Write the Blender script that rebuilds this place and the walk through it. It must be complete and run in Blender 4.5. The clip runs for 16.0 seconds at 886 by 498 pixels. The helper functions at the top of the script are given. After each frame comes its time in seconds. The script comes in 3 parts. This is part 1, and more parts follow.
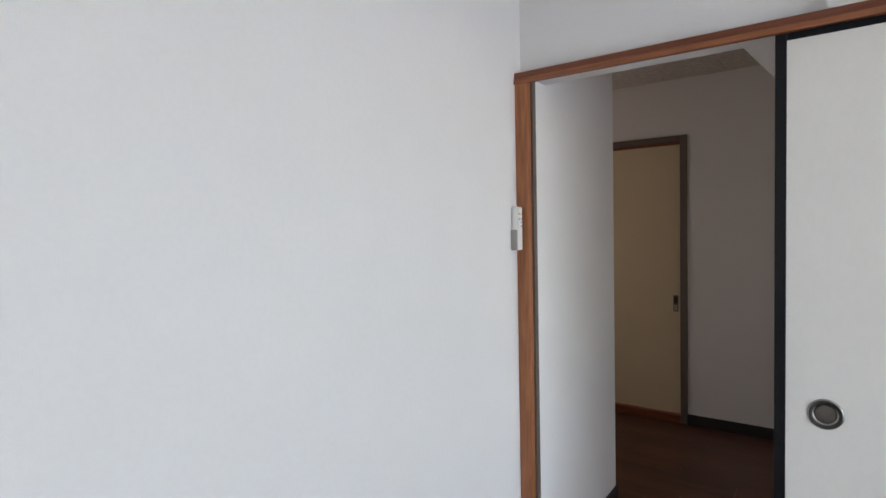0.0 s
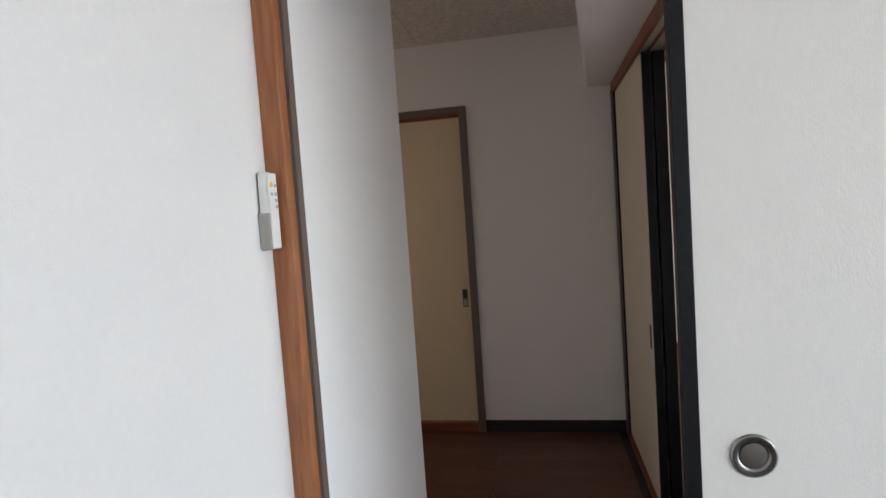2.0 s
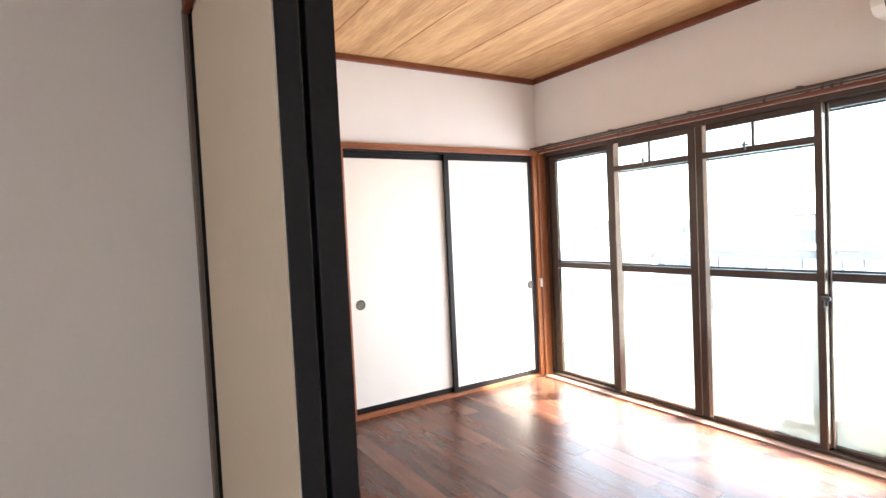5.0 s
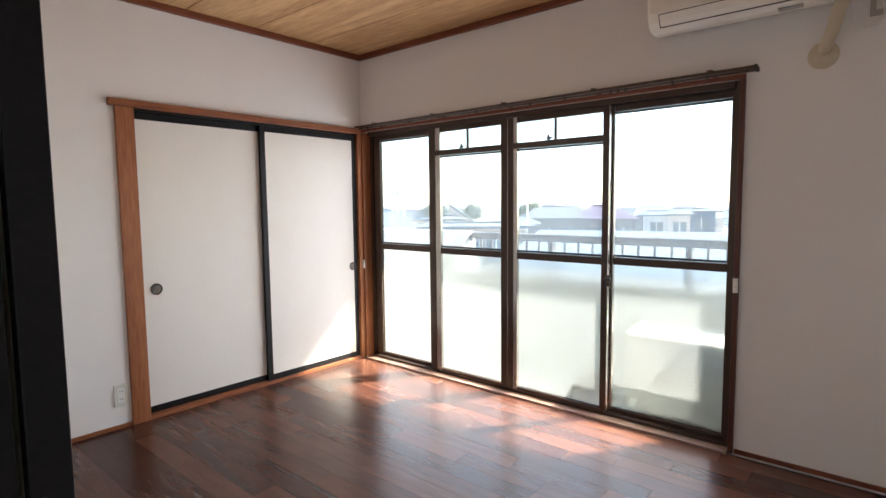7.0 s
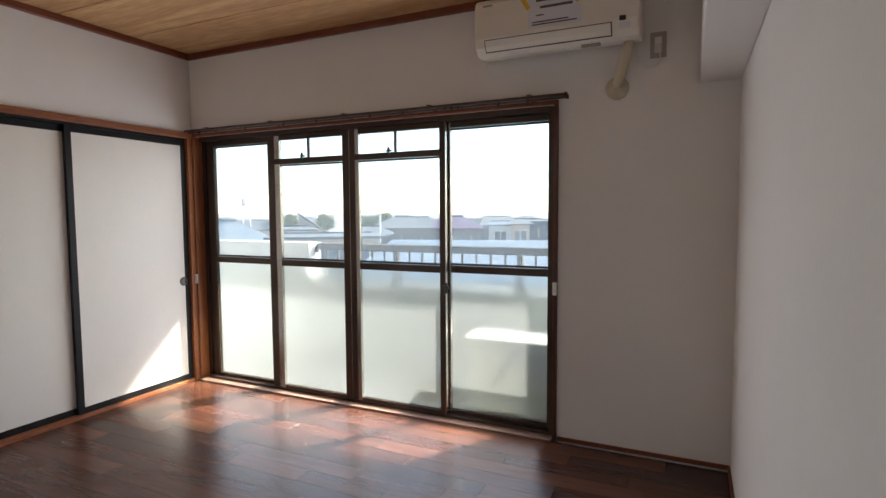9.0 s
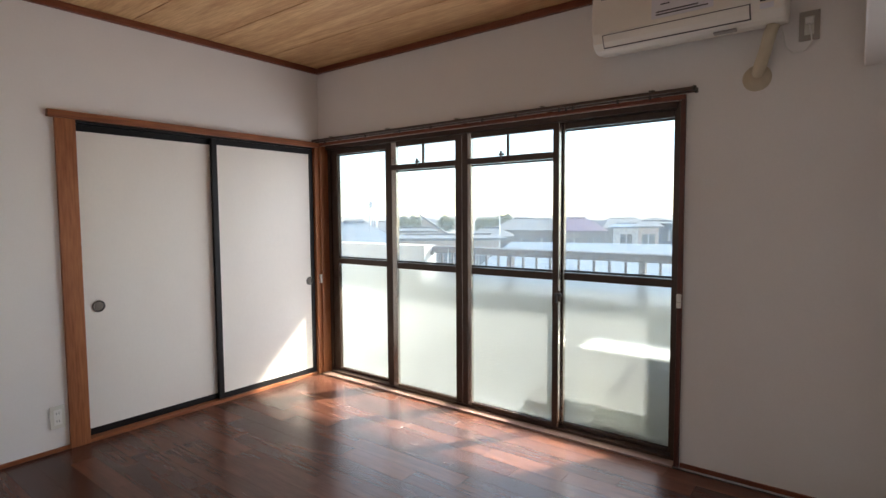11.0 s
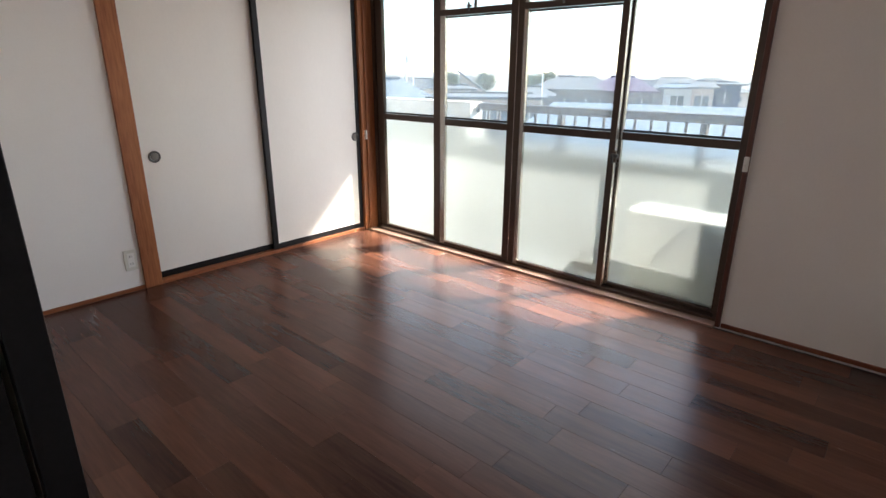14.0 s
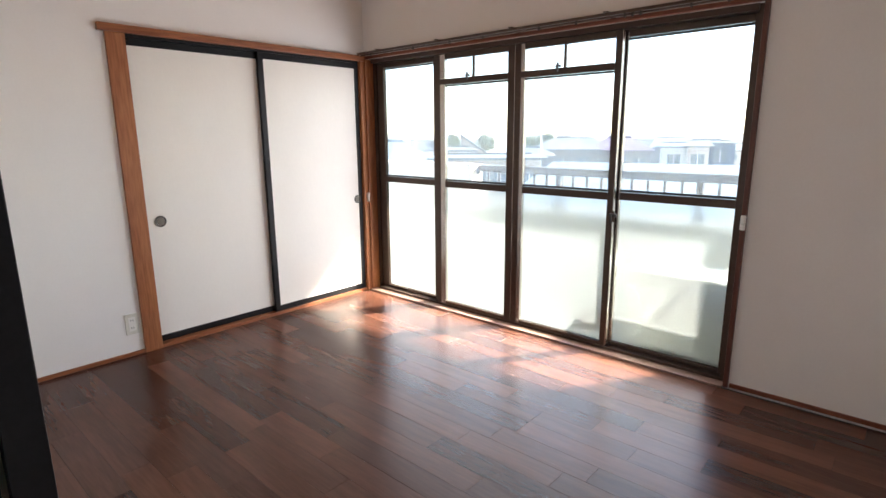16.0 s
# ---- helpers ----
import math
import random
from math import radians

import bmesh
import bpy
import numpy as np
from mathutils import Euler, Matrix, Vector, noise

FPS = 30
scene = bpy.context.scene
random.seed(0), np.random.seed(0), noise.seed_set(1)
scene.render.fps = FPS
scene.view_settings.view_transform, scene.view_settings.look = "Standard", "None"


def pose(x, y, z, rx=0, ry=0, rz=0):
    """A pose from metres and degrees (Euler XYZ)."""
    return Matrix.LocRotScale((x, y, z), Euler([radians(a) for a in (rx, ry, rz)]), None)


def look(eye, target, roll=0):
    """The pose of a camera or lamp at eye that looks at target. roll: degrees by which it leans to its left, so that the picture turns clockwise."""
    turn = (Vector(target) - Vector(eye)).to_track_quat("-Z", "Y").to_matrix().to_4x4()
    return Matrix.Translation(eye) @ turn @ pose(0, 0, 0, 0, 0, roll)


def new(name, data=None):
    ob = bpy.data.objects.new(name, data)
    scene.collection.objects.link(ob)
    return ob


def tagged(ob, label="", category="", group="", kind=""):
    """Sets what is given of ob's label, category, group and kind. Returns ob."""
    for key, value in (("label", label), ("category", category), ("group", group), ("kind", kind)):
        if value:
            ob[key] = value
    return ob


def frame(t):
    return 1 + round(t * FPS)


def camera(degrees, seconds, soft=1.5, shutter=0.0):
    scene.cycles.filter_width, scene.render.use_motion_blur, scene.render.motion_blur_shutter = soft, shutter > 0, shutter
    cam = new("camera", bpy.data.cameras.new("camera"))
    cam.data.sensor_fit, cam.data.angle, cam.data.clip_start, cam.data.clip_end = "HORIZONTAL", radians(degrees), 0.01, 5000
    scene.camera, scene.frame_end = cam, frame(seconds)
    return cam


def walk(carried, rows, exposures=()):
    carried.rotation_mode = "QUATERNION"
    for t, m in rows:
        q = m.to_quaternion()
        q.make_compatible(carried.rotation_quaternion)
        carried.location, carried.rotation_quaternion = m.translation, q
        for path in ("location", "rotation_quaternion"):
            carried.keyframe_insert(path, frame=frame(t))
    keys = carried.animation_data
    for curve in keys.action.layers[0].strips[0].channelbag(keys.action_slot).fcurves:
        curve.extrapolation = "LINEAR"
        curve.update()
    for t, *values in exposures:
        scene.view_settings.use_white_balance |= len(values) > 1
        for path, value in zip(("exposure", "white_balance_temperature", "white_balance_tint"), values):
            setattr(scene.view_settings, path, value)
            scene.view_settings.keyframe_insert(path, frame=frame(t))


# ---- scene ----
cam = camera(79.2, 16.0)
PATH = [
    (0, (-2.887, -5.483, 1.285), (-4.051, -3.858, 1.207), -1.2),
    (0.5, (-2.911, -5.429, 1.277), (-3.873, -3.676, 1.212), -1.1),
    (1, (-3.03, -5.317, 1.271), (-3.639, -3.412, 1.214), -2.1),
    (1.2, (-3.063, -5.238, 1.255), (-3.646, -3.327, 1.182), -2.1),
    (1.5, (-3.132, -5.069, 1.254), (-3.636, -3.136, 1.16), -2.8),
    (2, (-3.229, -4.816, 1.248), (-3.592, -2.853, 1.122), -4.0),
    (2.5, (-3.343, -4.521, 1.252), (-3.439, -2.53, 1.092), -3.8),
    (3, (-3.339, -4.195, 1.243), (-3.276, -2.203, 1.066), -3.9),
    (3.5, (-3.366, -3.869, 1.249), (-3.184, -1.887, 1.056), -4.2),
    (4, (-3.316, -3.545, 1.263), (-2.679, -1.656, 1.11), -3.9),
    (4.4, (-3.181, -3.412, 1.264), (-2.276, -1.635, 1.119), -3.9),
    (4.5, (-3.142, -3.374, 1.272), (-2.202, -1.613, 1.145), -3.8),
    (4.6, (-3.103, -3.349, 1.265), (-2.139, -1.599, 1.157), -3.6),
    (7, (-2.905, -3.329, 1.258), (-1.388, -2.037, 1.089), -0.6),
    (7.5, (-2.89, -3.351, 1.247), (-1.269, -2.189, 1.094), -0.4),
    (8, (-2.873, -3.377, 1.247), (-1.17, -2.339, 1.106), -0.4),
    (8.2, (-2.903, -3.384, 1.255), (-1.165, -2.404, 1.115), -0.3),
    (9.3, (-2.872, -3.408, 1.262), (-1.054, -2.578, 1.126), -0.4),
    (10.5, (-2.828, -3.433, 1.271), (-1.169, -2.323, 1.151), -0.3),
    (11, (-2.814, -3.422, 1.279), (-1.234, -2.202, 1.152), -0.4),
    (11.5, (-2.813, -3.404, 1.272), (-1.305, -2.097, 1.15), -0.4),
    (12, (-2.836, -3.366, 1.265), (-1.373, -2.008, 1.145), -0.4),
    (12.5, (-2.841, -3.346, 1.278), (-1.390, -1.98, 1.12), -0.4),
    (13, (-2.837, -3.339, 1.276), (-1.384, -2.008, 0.932), -0.2),
    (13.5, (-2.842, -3.336, 1.262), (-1.400, -2.043, 0.762), 0.1),
    (14, (-2.846, -3.338, 1.252), (-1.423, -2.081, 0.623), 0.3),
    (14.5, (-2.843, -3.338, 1.243), (-1.435, -2.107, 0.535), 0.4),
    (15, (-2.842, -3.337, 1.245), (-1.433, -2.107, 0.537), 0.2),
    (15.5, (-2.838, -3.337, 1.256), (-1.404, -2.079, 0.657), -0.1),
    (16, (-2.844, -3.349, 1.268), (-1.386, -2.046, 0.848), -0.4),
]
EXPOSURES = [(0, 1.72), (1.5, 1.86), (2.2, 2.12), (2.5, 2.4), (3.0, 2.95), (3.6, 3.35), (4.6, 3.5), (6.8, 2.3), (7.5, 2.0), (8.2, 1.65), (10.5, 1.7), (12.0, 1.85), (13.5, 1.75), (14.5, 2.0), (16.0, 2.4)]
walk(cam, [(t, look(eye, target, roll)) for t, eye, target, roll in PATH], EXPOSURES)

# ---- light ----
SUN_DIR = Vector((1.0, -0.65, 0.975)).normalized()   # towards the sun
world = bpy.data.worlds.new("world")
scene.world = world
world.use_nodes = True
sky = world.node_tree.nodes.new("ShaderNodeTexSky")
sky.sky_type = 'NISHITA'
sky.sun_disc = False
sky.sun_elevation = math.asin(SUN_DIR.z)
sky.sun_rotation = math.atan2(SUN_DIR.x, SUN_DIR.y)
sky.dust_density = 0.3
back = world.node_tree.nodes["Background"]
world.node_tree.links.new(sky.outputs[0], back.inputs[0])
back.inputs[1].default_value = 0.15
sun = new("sun", bpy.data.lights.new("sun", 'SUN'))
sun.data.energy, sun.data.angle, sun.data.color = 5.0, radians(1.5), (1.0, 0.93, 0.82)
sun.matrix_world = look(SUN_DIR * 30, (0, 0, 0))


def area_lamp(name, x, y, z, w, h, power, color=(0.745, 0.85, 1.0)):
    """An area lamp: the sky's light in a window's opening, or added fill."""
    lamp = new(name, bpy.data.lights.new(name, 'AREA'))
    lamp.data.shape, lamp.data.size, lamp.data.size_y = 'RECTANGLE', w, h
    lamp.data.energy, lamp.data.color = power, color
    lamp.matrix_world = pose(x, y, z, 90, 0, 90)
    return lamp


# ---- materials ----
def material(name, color, rough=0.6, metal=0.0, scale=6.0, vary=0.06, bump=0.0, bump_scale=300.0, stretch=(1, 1, 1), spec=0.5, coat=0.0, coat_rough=0.1):
    """A painted, papered or plastic surface: two scales of tone and a fine relief."""
    m = bpy.data.materials.new(name)
    m.use_nodes = True
    n, l = m.node_tree.nodes, m.node_tree.links
    b = n["Principled BSDF"]
    b.inputs["Roughness"].default_value, b.inputs["Metallic"].default_value = rough, metal
    b.inputs["Specular IOR Level"].default_value = spec
    b.inputs["Coat Weight"].default_value, b.inputs["Coat Roughness"].default_value = coat, coat_rough
    tc, mp = n.new("ShaderNodeTexCoord"), n.new("ShaderNodeMapping")
    mp.inputs["Scale"].default_value = stretch
    l.new(tc.outputs["Object"], mp.inputs[0])
    big, small = n.new("ShaderNodeTexNoise"), n.new("ShaderNodeTexNoise")
    big.inputs["Scale"].default_value, small.inputs["Scale"].default_value = scale, scale * 14
    big.inputs["Detail"].default_value = 4
    add = n.new("ShaderNodeMath")
    add.operation = 'ADD'
    ramp = n.new("ShaderNodeMapRange")
    ramp.inputs[1].default_value, ramp.inputs[2].default_value = 0.6, 1.4
    ramp.inputs[3].default_value, ramp.inputs[4].default_value = 1 - vary, 1 + vary
    mul = n.new("ShaderNodeMix")
    mul.data_type, mul.blend_type = 'RGBA', 'MULTIPLY'
    mul.inputs[0].default_value = 1.0
    mul.inputs[6].default_value = (*color, 1)
    for tex in (big, small):
        l.new(mp.outputs[0], tex.inputs[0])
    l.new(big.outputs[0], add.inputs[0]), l.new(small.outputs[0], add.inputs[1])
    l.new(add.outputs[0], ramp.inputs[0]), l.new(ramp.outputs[0], mul.inputs[7])
    l.new(mul.outputs[2], b.inputs["Base Color"])
    if bump:
        tex, bm = n.new("ShaderNodeTexNoise"), n.new("ShaderNodeBump")
        tex.inputs["Scale"].default_value, tex.inputs["Detail"].default_value = bump_scale, 3
        bm.inputs["Strength"].default_value, bm.inputs["Distance"].default_value = bump, 0.002
        l.new(mp.outputs[0], tex.inputs[0]), l.new(tex.outputs[0], bm.inputs["Height"]), l.new(bm.outputs[0], b.inputs["Normal"])
    return m


def wood(name, dark, light, axis, rough=0.4, random_tone=0.0, grain=1.0, coat=0.0, coat_rough=0.15, spec=0.5, rings=3.0, fine_share=1.0, bump=0.12):
    """Wood with the grain along one axis (0, 1 or 2); random_tone sets single boards apart."""
    m = bpy.data.materials.new(name)
    m.use_nodes = True
    n, l = m.node_tree.nodes, m.node_tree.links
    b = n["Principled BSDF"]
    b.inputs["Specular IOR Level"].default_value = spec
    b.inputs["Coat Weight"].default_value, b.inputs["Coat Roughness"].default_value = coat, coat_rough
    geo, mp, info = n.new("ShaderNodeNewGeometry"), n.new("ShaderNodeMapping"), n.new("ShaderNodeObjectInfo")
    s = [9.0, 9.0, 9.0]
    s[axis] = 0.7
    mp.inputs["Scale"].default_value = s
    shift = n.new("ShaderNodeVectorMath")
    shift.operation = 'MULTIPLY_ADD'
    shift.inputs[1].default_value = (37.0, 51.0, 23.0)
    l.new(info.outputs["Random"], shift.inputs[0])
    l.new(geo.outputs["Position"], shift.inputs[2])
    l.new(shift.outputs[0], mp.inputs[0])
    tex, fine, wave = n.new("ShaderNodeTexNoise"), n.new("ShaderNodeTexNoise"), n.new("ShaderNodeMath")
    tex.inputs["Scale"].default_value, tex.inputs["Detail"].default_value, tex.inputs["Distortion"].default_value = 0.9, 5, 0.6
    fine.inputs["Scale"].default_value, fine.inputs["Detail"].default_value = 11.0, 4
    l.new(mp.outputs[0], tex.inputs[0]), l.new(mp.outputs[0], fine.inputs[0])
    k = n.new("ShaderNodeMath")
    k.operation = 'MULTIPLY'
    k.inputs[1].default_value = rings * 6.0
    l.new(tex.outputs[0], k.inputs[0])
    wave.operation = 'SINE'
    l.new(k.outputs[0], wave.inputs[0])
    mix = n.new("ShaderNodeMath")
    mix.operation = 'MULTIPLY_ADD'
    mix.inputs[1].default_value = 0.13 * grain
    soft_fine = n.new("ShaderNodeMapRange")
    soft_fine.inputs[3].default_value, soft_fine.inputs[4].default_value = 0.5 - 0.5 * fine_share, 0.5 + 0.5 * fine_share
    l.new(fine.outputs[0], soft_fine.inputs[0])
    l.new(wave.outputs[0], mix.inputs[0]), l.new(soft_fine.outputs[0], mix.inputs[2])
    tone = n.new("ShaderNodeMath")
    tone.operation = 'MULTIPLY_ADD'
    tone.inputs[1].default_value = random_tone
    l.new(info.outputs["Random"], tone.inputs[0]), l.new(mix.outputs[0], tone.inputs[2])
    ramp = n.new("ShaderNodeMapRange")
    ramp.inputs[1].default_value, ramp.inputs[2].default_value = (0.38, 0.58 + random_tone) if random_tone > 0.3 else (0.25, 0.8 + random_tone)
    l.new(tone.outputs[0], ramp.inputs[0])
    col = n.new("ShaderNodeMix")
    col.data_type = 'RGBA'
    col.inputs[6].default_value, col.inputs[7].default_value = (*dark, 1), (*light, 1)
    l.new(ramp.outputs[0], col.inputs[0]), l.new(col.outputs[2], b.inputs["Base Color"])
    rr = n.new("ShaderNodeMapRange")
    rr.inputs[3].default_value, rr.inputs[4].default_value = rough - 0.06, rough + 0.08
    l.new(soft_fine.outputs[0], rr.inputs[0]), l.new(rr.outputs[0], b.inputs["Roughness"])
    bm = n.new("ShaderNodeBump")
    bm.inputs["Strength"].default_value, bm.inputs["Distance"].default_value = bump, 0.001
    l.new(fine.outputs[0], bm.inputs["Height"]), l.new(bm.outputs[0], b.inputs["Normal"])
    return m


WALLPAPER = material("wallpaper", (0.80, 0.775, 0.75), 0.85, vary=0.02, bump=0.35, bump_scale=420, spec=0.2)
FUSUMA = material("fusuma_paper", (0.80, 0.765, 0.71), 0.8, vary=0.02, bump=0.25, bump_scale=260, stretch=(1, 1, 0.5), spec=0.2)
CREAM = material("cream_laminate", (0.66, 0.54, 0.36), 0.5, vary=0.03, bump=0.05, spec=0.3)
LEAF_CREAM = material("grey_cream_laminate", (0.63, 0.555, 0.44), 0.5, vary=0.03, bump=0.05, spec=0.3)
LACQUER = material("black_lacquer", (0.010, 0.010, 0.011), 0.4, vary=0.3, scale=9, bump=0.05, spec=0.22)
BRONZE = material("bronze_aluminium", (0.075, 0.052, 0.04), 0.38, metal=0.55, vary=0.1, scale=4)
# far paler than BRONZE: light caught by the sash edges, put into the colour
LIT_EDGE = material("lit_edge_aluminium", (0.55, 0.52, 0.48), 0.24, metal=0.85, vary=0.1, scale=5)
HALL_FRAME = material("brown_grey_frame", (0.135, 0.105, 0.085), 0.5, vary=0.08)
BLACK_BASE = material("black_vinyl_skirting", (0.02, 0.018, 0.018), 0.45, vary=0.15)
WOOD_X = wood("trim_wood_x", (0.18, 0.055, 0.02), (0.36, 0.13, 0.05), 0, 0.4, grain=0.7)
WOOD_Y = wood("trim_wood_y", (0.18, 0.055, 0.02), (0.36, 0.13, 0.05), 1, 0.4, grain=0.7)
WOOD_Z = wood("trim_wood_z", (0.22, 0.07, 0.025), (0.40, 0.155, 0.06), 2, 0.4, grain=0.7)
SILL_WOOD = wood("worn_sill_wood", (0.15, 0.09, 0.065), (0.27, 0.18, 0.14), 1, 0.4, grain=0.6)
RED_WOOD_Y = wood("red_wood_y", (0.12, 0.03, 0.012), (0.24, 0.07, 0.03), 1, 0.4, grain=0.5)
RED_WOOD_X = wood("red_wood_x", (0.12, 0.03, 0.012), (0.24, 0.07, 0.03), 0, 0.4, grain=0.5)
RED_WOOD_Z = wood("red_wood_z", (0.13, 0.035, 0.015), (0.24, 0.075, 0.03), 2, 0.4, grain=0.5)
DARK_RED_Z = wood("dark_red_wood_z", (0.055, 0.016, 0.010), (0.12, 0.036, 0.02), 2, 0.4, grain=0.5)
FLOOR_WOOD = wood("walnut_floor", (0.024, 0.0085, 0.0063), (0.130, 0.053, 0.032), 1, 0.25, random_tone=0.45, grain=0.55, spec=0.30, fine_share=0.36, bump=0.02)
HALL_WOOD = wood("hall_floor_wood", (0.045, 0.016, 0.010), (0.13, 0.05, 0.03), 0, 0.35, random_tone=0.2, grain=0.8)
CEIL_WOOD = wood("ceiling_wood", (0.40, 0.215, 0.09), (0.66, 0.42, 0.21), 1, 0.55, random_tone=0.05, grain=1.3, rings=2.0, spec=0.3)
CEIL_TILE = material("rock_wool_tile", (0.58, 0.54, 0.50), 0.95, scale=45, vary=0.3, bump=0.6, bump_scale=60, spec=0.1)
CHROME = material("brushed_chrome", (0.30, 0.285, 0.26), 0.3, metal=1.0, vary=0.05)
DULL_METAL = material("dull_metal", (0.17, 0.155, 0.135), 0.5, metal=0.9, vary=0.1)
STEEL = material("beige_steel_plate", (0.40, 0.37, 0.33), 0.45, metal=0.3, vary=0.05)
DARK = material("dark_recess", (0.03, 0.028, 0.025), 0.6, vary=0.1)
PLASTIC = material("white_plastic", (0.78, 0.77, 0.73), 0.4, vary=0.02)
PLATE = material("outlet_plastic", (0.66, 0.65, 0.58), 0.45, vary=0.03)
AC_BODY = material("ivory_plastic", (0.80, 0.765, 0.69), 0.33, vary=0.02)
AC_GREY = material("grey_plastic", (0.35, 0.33, 0.3), 0.45, vary=0.05)
PUTTY = material("beige_putty", (0.56, 0.49, 0.36), 0.6, vary=0.08, scale=30)
TAPE = material("yellow_tape", (0.75, 0.48, 0.06), 0.5, vary=0.05)
PAPER = material("paper_sheet", (0.72, 0.73, 0.78), 0.7, vary=0.02)
INK = material("printed_ink", (0.09, 0.09, 0.11), 0.7, vary=0.05)
ORANGE = material("orange_button", (0.85, 0.42, 0.08), 0.5, vary=0.03)
BLUE_GREY = material("grey_blue_print", (0.32, 0.4, 0.45), 0.6, vary=0.03)
CONCRETE = material("painted_concrete", (0.70, 0.70, 0.68), 0.9, scale=3, vary=0.08, bump=0.4, bump_scale=80)
RAIL_METAL = material("railing_aluminium", (0.13, 0.11, 0.10), 0.5, metal=0.3, vary=0.08)
UNIT_PAINT = material("ivory_steel", (0.74, 0.73, 0.67), 0.45, vary=0.04)
GROUND = material("town_ground", (0.30, 0.29, 0.26), 0.95, scale=0.05, vary=0.35)
ROOF_GREY = material("grey_roof", (0.13, 0.14, 0.15), 0.7, scale=1.5, vary=0.15)
ROOF_PURPLE = material("plum_roof", (0.10, 0.065, 0.115), 0.7, scale=1.5, vary=0.15)
ROOF_BLUE = material("pale_blue_sheet_roof", (0.15, 0.19, 0.23), 0.6, scale=0.8, vary=0.08)
HOUSE_WHITE = material("white_render", (0.72, 0.71, 0.69), 0.9, scale=1, vary=0.06)
HOUSE_TAN = material("tan_render", (0.48, 0.40, 0.35), 0.9, scale=1, vary=0.08)
HOUSE_GREY = material("grey_siding", (0.16, 0.15, 0.15), 0.9, scale=1, vary=0.08)
HOUSE_NAVY = material("navy_siding", (0.05, 0.075, 0.13), 0.8, scale=1, vary=0.08)
LEAF = material("leaves", (0.10, 0.13, 0.055), 0.8, scale=2, vary=0.4)
DARK_GLASS = material("house_window_glass", (0.10, 0.12, 0.14), 0.15, vary=0.1)


def glass(name, frosted):
    m = bpy.data.materials.new(name)
    m.use_nodes = True
    n, l = m.node_tree.nodes, m.node_tree.links
    out = n["Material Output"]
    n.remove(n["Principled BSDF"])
    gl, tr, mix, fr = n.new("ShaderNodeBsdfGlossy"), n.new("ShaderNodeBsdfTransparent"), n.new("ShaderNodeMixShader"), n.new("ShaderNodeFresnel")
    gl.inputs["Roughness"].default_value = 0.02
    tr.inputs[0].default_value = (0.95, 0.97, 0.96, 1)
    fr.inputs[0].default_value = 1.3
    l.new(fr.outputs[0], mix.inputs[0]), l.new(gl.outputs[0], mix.inputs[2])
    if not frosted:
        # a translucent share in the pane stands in for haze over the view
        veil, m3 = n.new("ShaderNodeBsdfTranslucent"), n.new("ShaderNodeMixShader")
        veil.inputs[0].default_value, m3.inputs[0].default_value = (0.9, 0.93, 0.95, 1), 0.16
        l.new(tr.outputs[0], m3.inputs[1]), l.new(veil.outputs[0], m3.inputs[2]), l.new(m3.outputs[0], mix.inputs[1])
    else:
        # figured glass: blurred view, part of the sun scattered in the pane
        rf, tl, m2 = n.new("ShaderNodeBsdfRefraction"), n.new("ShaderNodeBsdfTranslucent"), n.new("ShaderNodeMixShader")
        rf.inputs["Roughness"].default_value, rf.inputs["IOR"].default_value = 0.45, 1.12
        rf.inputs[0].default_value = (0.93, 0.97, 0.96, 1)
        tl.inputs[0].default_value = (0.85, 0.9, 0.9, 1)
        m2.inputs[0].default_value = 0.055
        tc, vor, bp = n.new("ShaderNodeTexCoord"), n.new("ShaderNodeTexVoronoi"), n.new("ShaderNodeBump")
        vor.inputs["Scale"].default_value = 110
        bp.inputs["Strength"].default_value, bp.inputs["Distance"].default_value = 0.25, 0.002
        l.new(tc.outputs["Object"], vor.inputs[0]), l.new(vor.outputs[0], bp.inputs["Height"]), l.new(bp.outputs[0], rf.inputs["Normal"])
        l.new(rf.outputs[0], m2.inputs[1]), l.new(tl.outputs[0], m2.inputs[2]), l.new(m2.outputs[0], mix.inputs[1])
    l.new(mix.outputs[0], out.inputs[0])
    return m


CLEAR, FROSTED = glass("clear_glass", False), glass("figured_glass", True)


# ---- building helpers ----
def add_box(bm, x0, x1, y0, y1, z0, z1):
    v = [bm.verts.new((x, y, z)) for x in (x0, x1) for y in (y0, y1) for z in (z0, z1)]
    for f in ((0, 1, 3, 2), (4, 6, 7, 5), (0, 4, 5, 1), (2, 3, 7, 6), (0, 2, 6, 4), (1, 5, 7, 3)):
        bm.faces.new([v[i] for i in f])
    return v


def box(x0, x1, y0, y1, z0, z1, bevel=0.0, seg=2):
    bm = bmesh.new()
    add_box(bm, x0, x1, y0, y1, z0, z1)
    if bevel:
        bmesh.ops.bevel(bm, geom=bm.edges[:], offset=bevel, segments=seg, affect='EDGES', profile=0.5)
    return bm


def boxes(*rows):
    bm = bmesh.new()
    for r in rows:
        add_box(bm, *r)
    return bm


